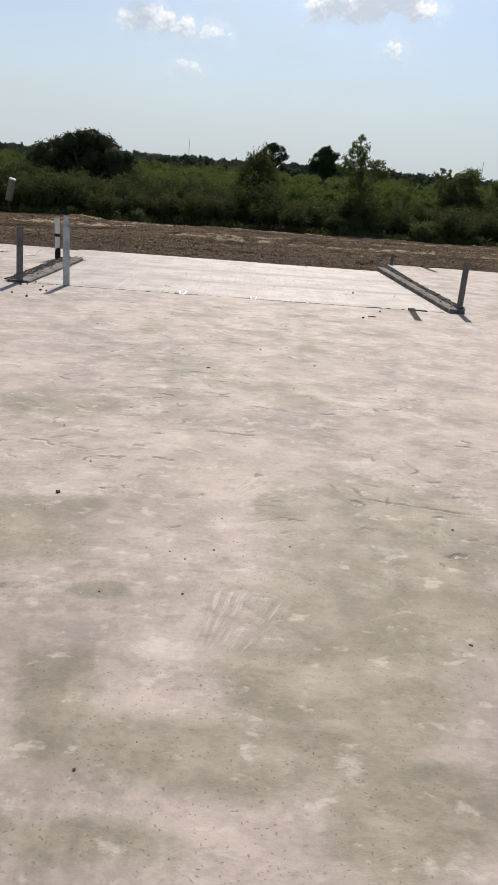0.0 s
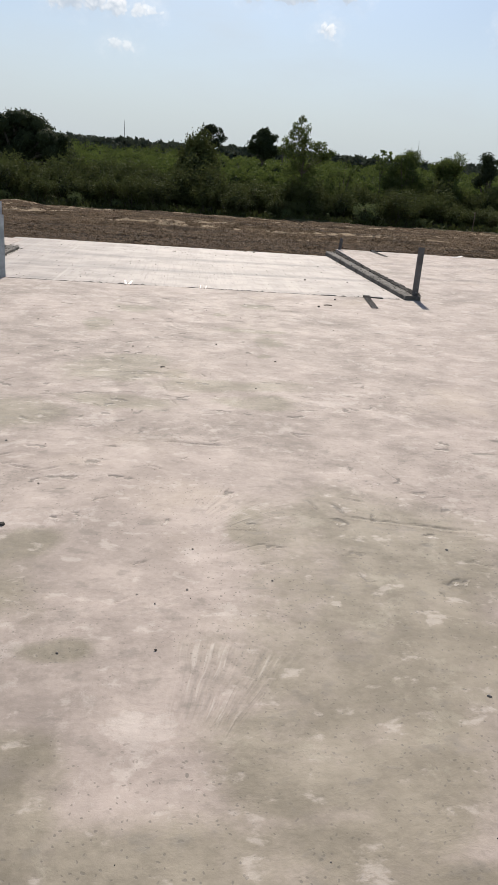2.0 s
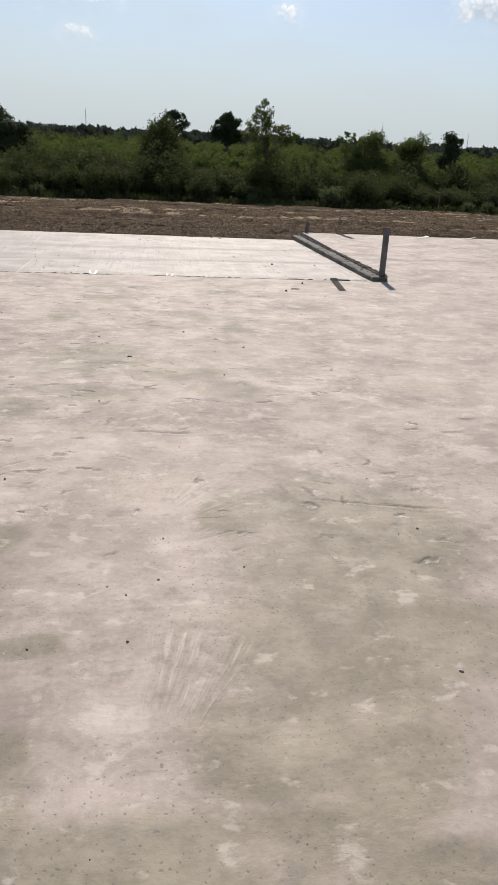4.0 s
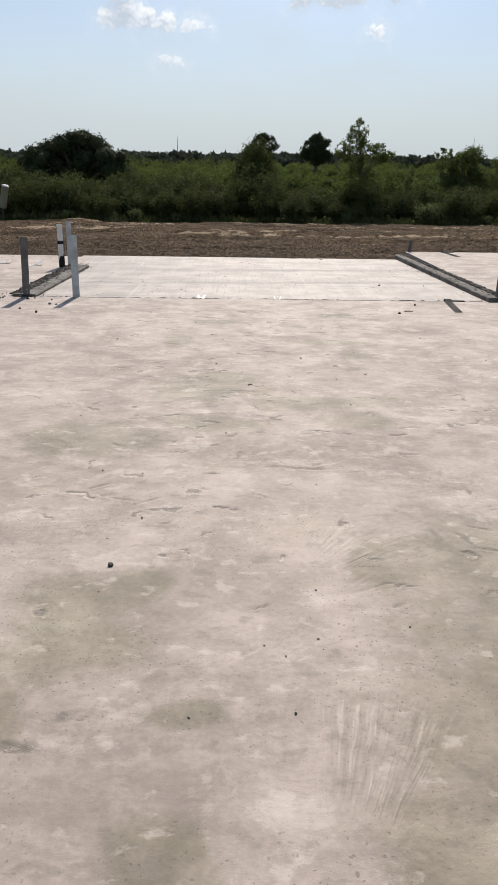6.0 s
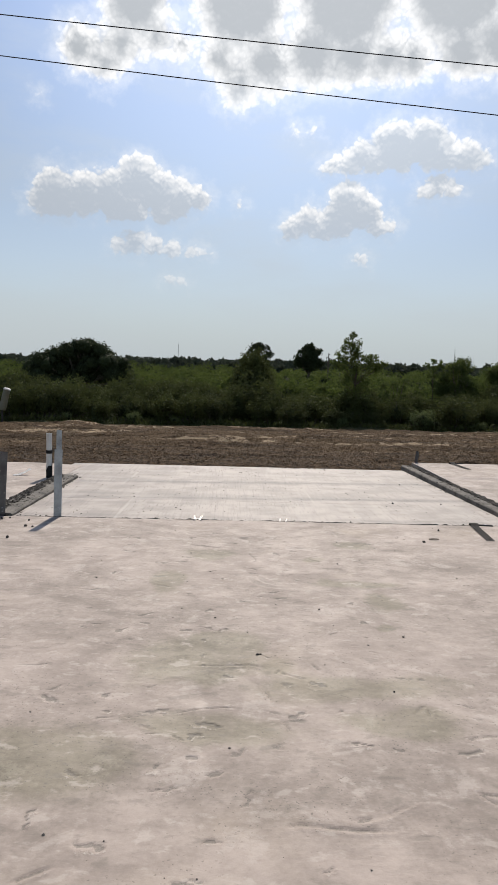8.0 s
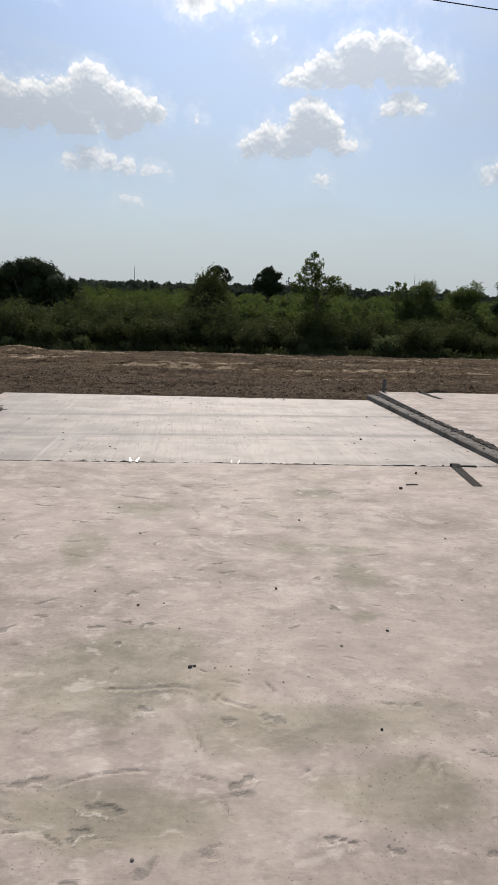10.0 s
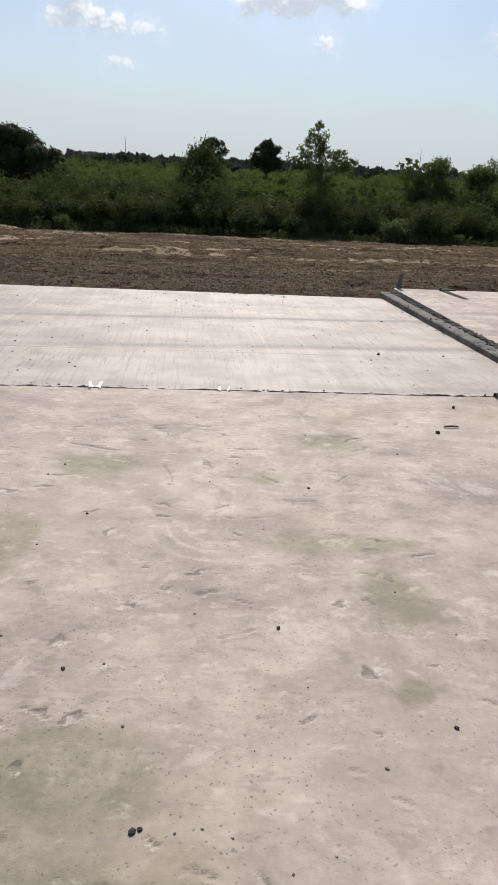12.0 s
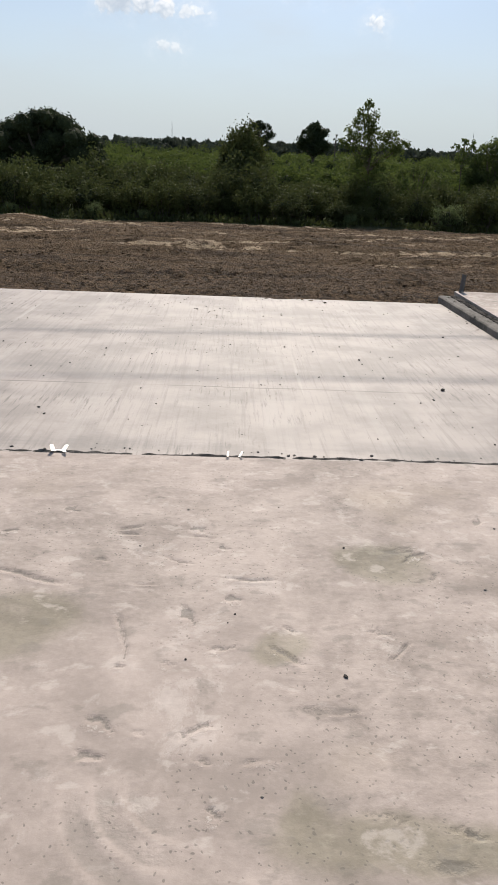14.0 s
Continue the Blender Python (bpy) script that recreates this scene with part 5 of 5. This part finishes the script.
STONES = [(-0.70, 3.09, 0.018), (-0.11, 5.68, 0.014), (-0.365, 6.29, 0.013), (0.34, 6.50, 0.015), (0.57, 5.22, 0.010), (0.64, 7.71, 0.014), (0.75, 8.51, 0.009), (0.80, 6.0, 0.011), (-0.43, 7.40, 0.010), (-0.62, 7.99, 0.010), (0.82, 6.73, 0.008), (0.14, 7.78, 0.007), (-0.03, 2.26, 0.008), (-1.30, 7.17, 0.014), (1.62, 8.60, 0.024),
          (1.92, 9.15, 0.026), (-2.60, 8.63, 0.030), (-2.37, 8.42, 0.035), (-2.35, 8.95, 0.030), (-2.39, 9.22, 0.028), (-2.27, 8.92, 0.026), (-0.092, 5.688, 0.011)]
for k, (x, y, r) in enumerate(STONES):
    stone(x, y, slab_z(x, y), r * 0.62, 60 + k)
for k, (x, y, r) in enumerate([(1.82, 10.9, 0.03), (1.35, 11.75, 0.018), (-0.35, 10.72, 0.016), (0.75, 12.15, 0.016), (2.35, 12.8, 0.02), (-0.1, 13.9, 0.022), (2.45, 10.9, 0.02)]):
    stone(x, y, panel_z(x, y), r * 0.55, 90 + k)

bm = bmesh.new()
tube(bm, [(-0.05, 0, 0.006), (0, 0.003, 0.008), (0.05, 0, 0.006)], [0.006, 0.007, 0.005], 6)
stick = part("stick", bm, WOOD)
stick.matrix_world = pose(1.75, 8.72, 0.002, 0, 0, 3)
tagged(stick, "short thin dark stick on the concrete", "stick")


def card(x, y, turn, wide, rise, label):
    """A curled white offcut, one end off the ground."""
    bm = bmesh.new()
    line = [(-0.14, 0.004), (-0.05, 0.008), (0.03, rise * 0.4), (0.12, rise)]
    rows = [[bm.verts.new((a, sy, b)) for sy in (-wide / 2, wide / 2)] for a, b in line]
    for r0, r1 in zip(rows, rows[1:]):
        bm.faces.new((r0[0], r0[1], r1[1], r1[0]))
    bmesh.ops.solidify(bm, geom=bm.faces[:], thickness=0.003)
    ob = part("offcut", bm, PAPER)
    ob.matrix_world = pose(x, y, slab_z(x, y) + 0.003, 0, 0, turn)
    tagged(ob, label, "offcut", "white offcuts")


card(-3.50, 12.84, 25, 0.16, 0.09, "curled white board offcut lying on the slab")
card(5.55, 14.85, 15, 0.10, 0.03, "small white offcut at the far slab edge")
card(6.55, 14.88, -20, 0.10, 0.05, "small white offcut at the far slab edge")
card(-4.12, 13.1, 10, 0.14, 0.04, "flat white board offcut lying on the slab")

chip = bmesh.new()
box(chip, (-0.03, -0.02, 0.0), (0.03, 0.02, 0.012), 0.004)
chip = part("chip", chip, PAPER)
chip.matrix_world = pose(2.52, 9.47, 0.001, 0, 0, 20)
tagged(chip, "small white plaster chip beside the bent strap", "chip")

stake_bm = bmesh.new()
box(stake_bm, (-0.02, -0.012, -0.2), (0.02, 0.012, 0.75), 0.003)
stake = part("stake", stake_bm, WOOD)
stake.matrix_world = pose(11.9, 30.3, ground_z(11.9, 30.3))
tagged(stake, "thin weathered survey stake at the soil edge", "stake")



def strewn(name, count, area, height, r_lo, r_hi, mat, seed, label, category="crumbs"):
    rng = np.random.default_rng(seed)
    (x0, x1), (y0, y1) = area
    rows = []
    for _ in range(count):
        x, y = rng.uniform(x0, x1), rng.uniform(y0, y1)
        rows.append((x, y, height(x, y), r_lo + (r_hi - r_lo) * rng.uniform() ** 3))
    tagged(lumps(name, rows, mat, seed), label, category, kind="stuff")


kerb_top = lambda x, y: panel_z(x, y) + (0.058 if x > 0 else 0.033) + 0.004 * (y - JOINT)
strewn("kerb_crumbs", 3000, ((3.035, 3.12), (9.5, 14.95)), lambda x, y: kerb_top(x, y) - 0.002, 0.005, 0.030, CRUMB, 72, "dark crumbs of broken concrete along the kerb")
strewn("kerb_crumbs", 160, ((2.9, 3.05), (9.5, 14.95)), lambda x, y: kerb_top(x, y), 0.004, 0.02, CRUMB, 73, "fine crumbs of broken concrete on the kerb")
strewn("kerb_crumbs", 260, ((-2.80, -2.60), (9.5, 12.9)), lambda x, y: kerb_top(x, y) if x < -2.64 else panel_z(x, y), 0.003, 0.014, CRUMB, 84, "fine concrete crumbs spilt over the rough kerb")
strewn("kerb_crumbs", 60, ((2.83, 2.875), (9.5, 14.5)), panel_z, 0.003, 0.010, CRUMB, 74, "crumbs of concrete along the foot of the kerb")
strewn("kerb_crumbs", 2800, ((-2.96, -2.80), (9.5, 12.75)), lambda x, y: kerb_top(x, y) - 0.004, 0.003, 0.024, CRUMB, 75, "broken concrete crumbs on the rough kerb")
strewn("kerb_crumbs", 90, ((-3.5, -2.6), (9.25, 9.75)), slab_z, 0.006, 0.03, CRUMB, 76, "crumbs of concrete strewn beside the kerb end")
strewn("panel_grit", 420, ((-2.5, 2.7), (9.6, 14.8)), panel_z, 0.003, 0.0105, STONE, 77, "dark grit strewn over the driveway panel", "grit")
strewn("slab_grit", 110, ((-4, 4), (0.5, 9.3)), slab_z, 0.0015, 0.0042, STONE, 78, "fine dark grit on the slab", "grit")
strewn("joint_crumbs", 120, ((-2.6, 2.85), (9.45, 9.56)), lambda x, y: panel_z(x, y), 0.003, 0.013, MORTAR, 79, "dark crumbs strewn along the joint")


def joint_z(x, y):
    v = Vector((x, y, 0))
    mid = 9.478 + 0.015 * noise.noise(Vector((x * 1.5, 2, 0)))
    rise = max(0.0, 1 - abs(y - mid) / 0.027) * max(0.0, 0.6 + 0.45 * noise.noise(Vector((x * 2.3, 5, 0))) + 0.7 * noise.noise(Vector((x * 16, y * 40, 1))))
    return panel_z(x, y) - 0.006 + 0.020 * rise


tagged(sheet("joint_seam", spread(-2.6, 2.84, 0.016), spread(9.452, 9.545, 0.0115), joint_z, MORTAR), "ragged dark seam of mortar in the joint between slabs", "joint seam", kind="structure")
strewn("edge_crumbs", 420, ((-2.6, 2.8), (14.8, 15.1)), lambda x, y: -0.14, 0.01, 0.05, CLOD, 80, "soil crumbs along the slab edge")

strewn("paste_crumbs", 260, ((-2.5, 3), (1.0, 9.2)), slab_z, 0.002, 0.008, KERB_PALE, 83, "pale crumbs of dried cement stuck to the slab")

rng = np.random.default_rng(81)
corner = np.array([(1, 0, 0), (-1, 0, 0), (0, 1, 0), (0, -1, 0), (0, 0, 1), (0, 0, -1)], float)
sides = [(0, 2, 4), (2, 1, 4), (1, 3, 4), (3, 0, 4), (2, 0, 5), (1, 2, 5), (3, 1, 5), (0, 3, 5)]
many = 42000
cy = 14.35 + 16.0 * rng.uniform(size=many) ** 1.15
cx = rng.uniform(-0.47, 0.55, many) * (cy + 3)
cr = 0.009 + 0.024 * rng.uniform(size=many) ** 5
cz = np.array([ground_z(float(a), float(b)) for a, b in zip(cx, cy)]) + 0.1 * cr
verts = corner[None] * rng.uniform(0.6, 1.3, (many, 6, 1)) + rng.normal(0, 0.12, (many, 6, 3))
verts = verts * (cr[:, None, None] * np.array([1.15, 1.0, 0.55])) + np.stack([cx, cy, cz], 1)[:, None]
faces = [tuple(6 * k + i for i in f) for k in range(many) for f in sides]
tagged(raw("soil_clods", verts.reshape(-1, 3).tolist(), faces, CLOD), "loose clods of brown soil", "clods", kind="stuff")
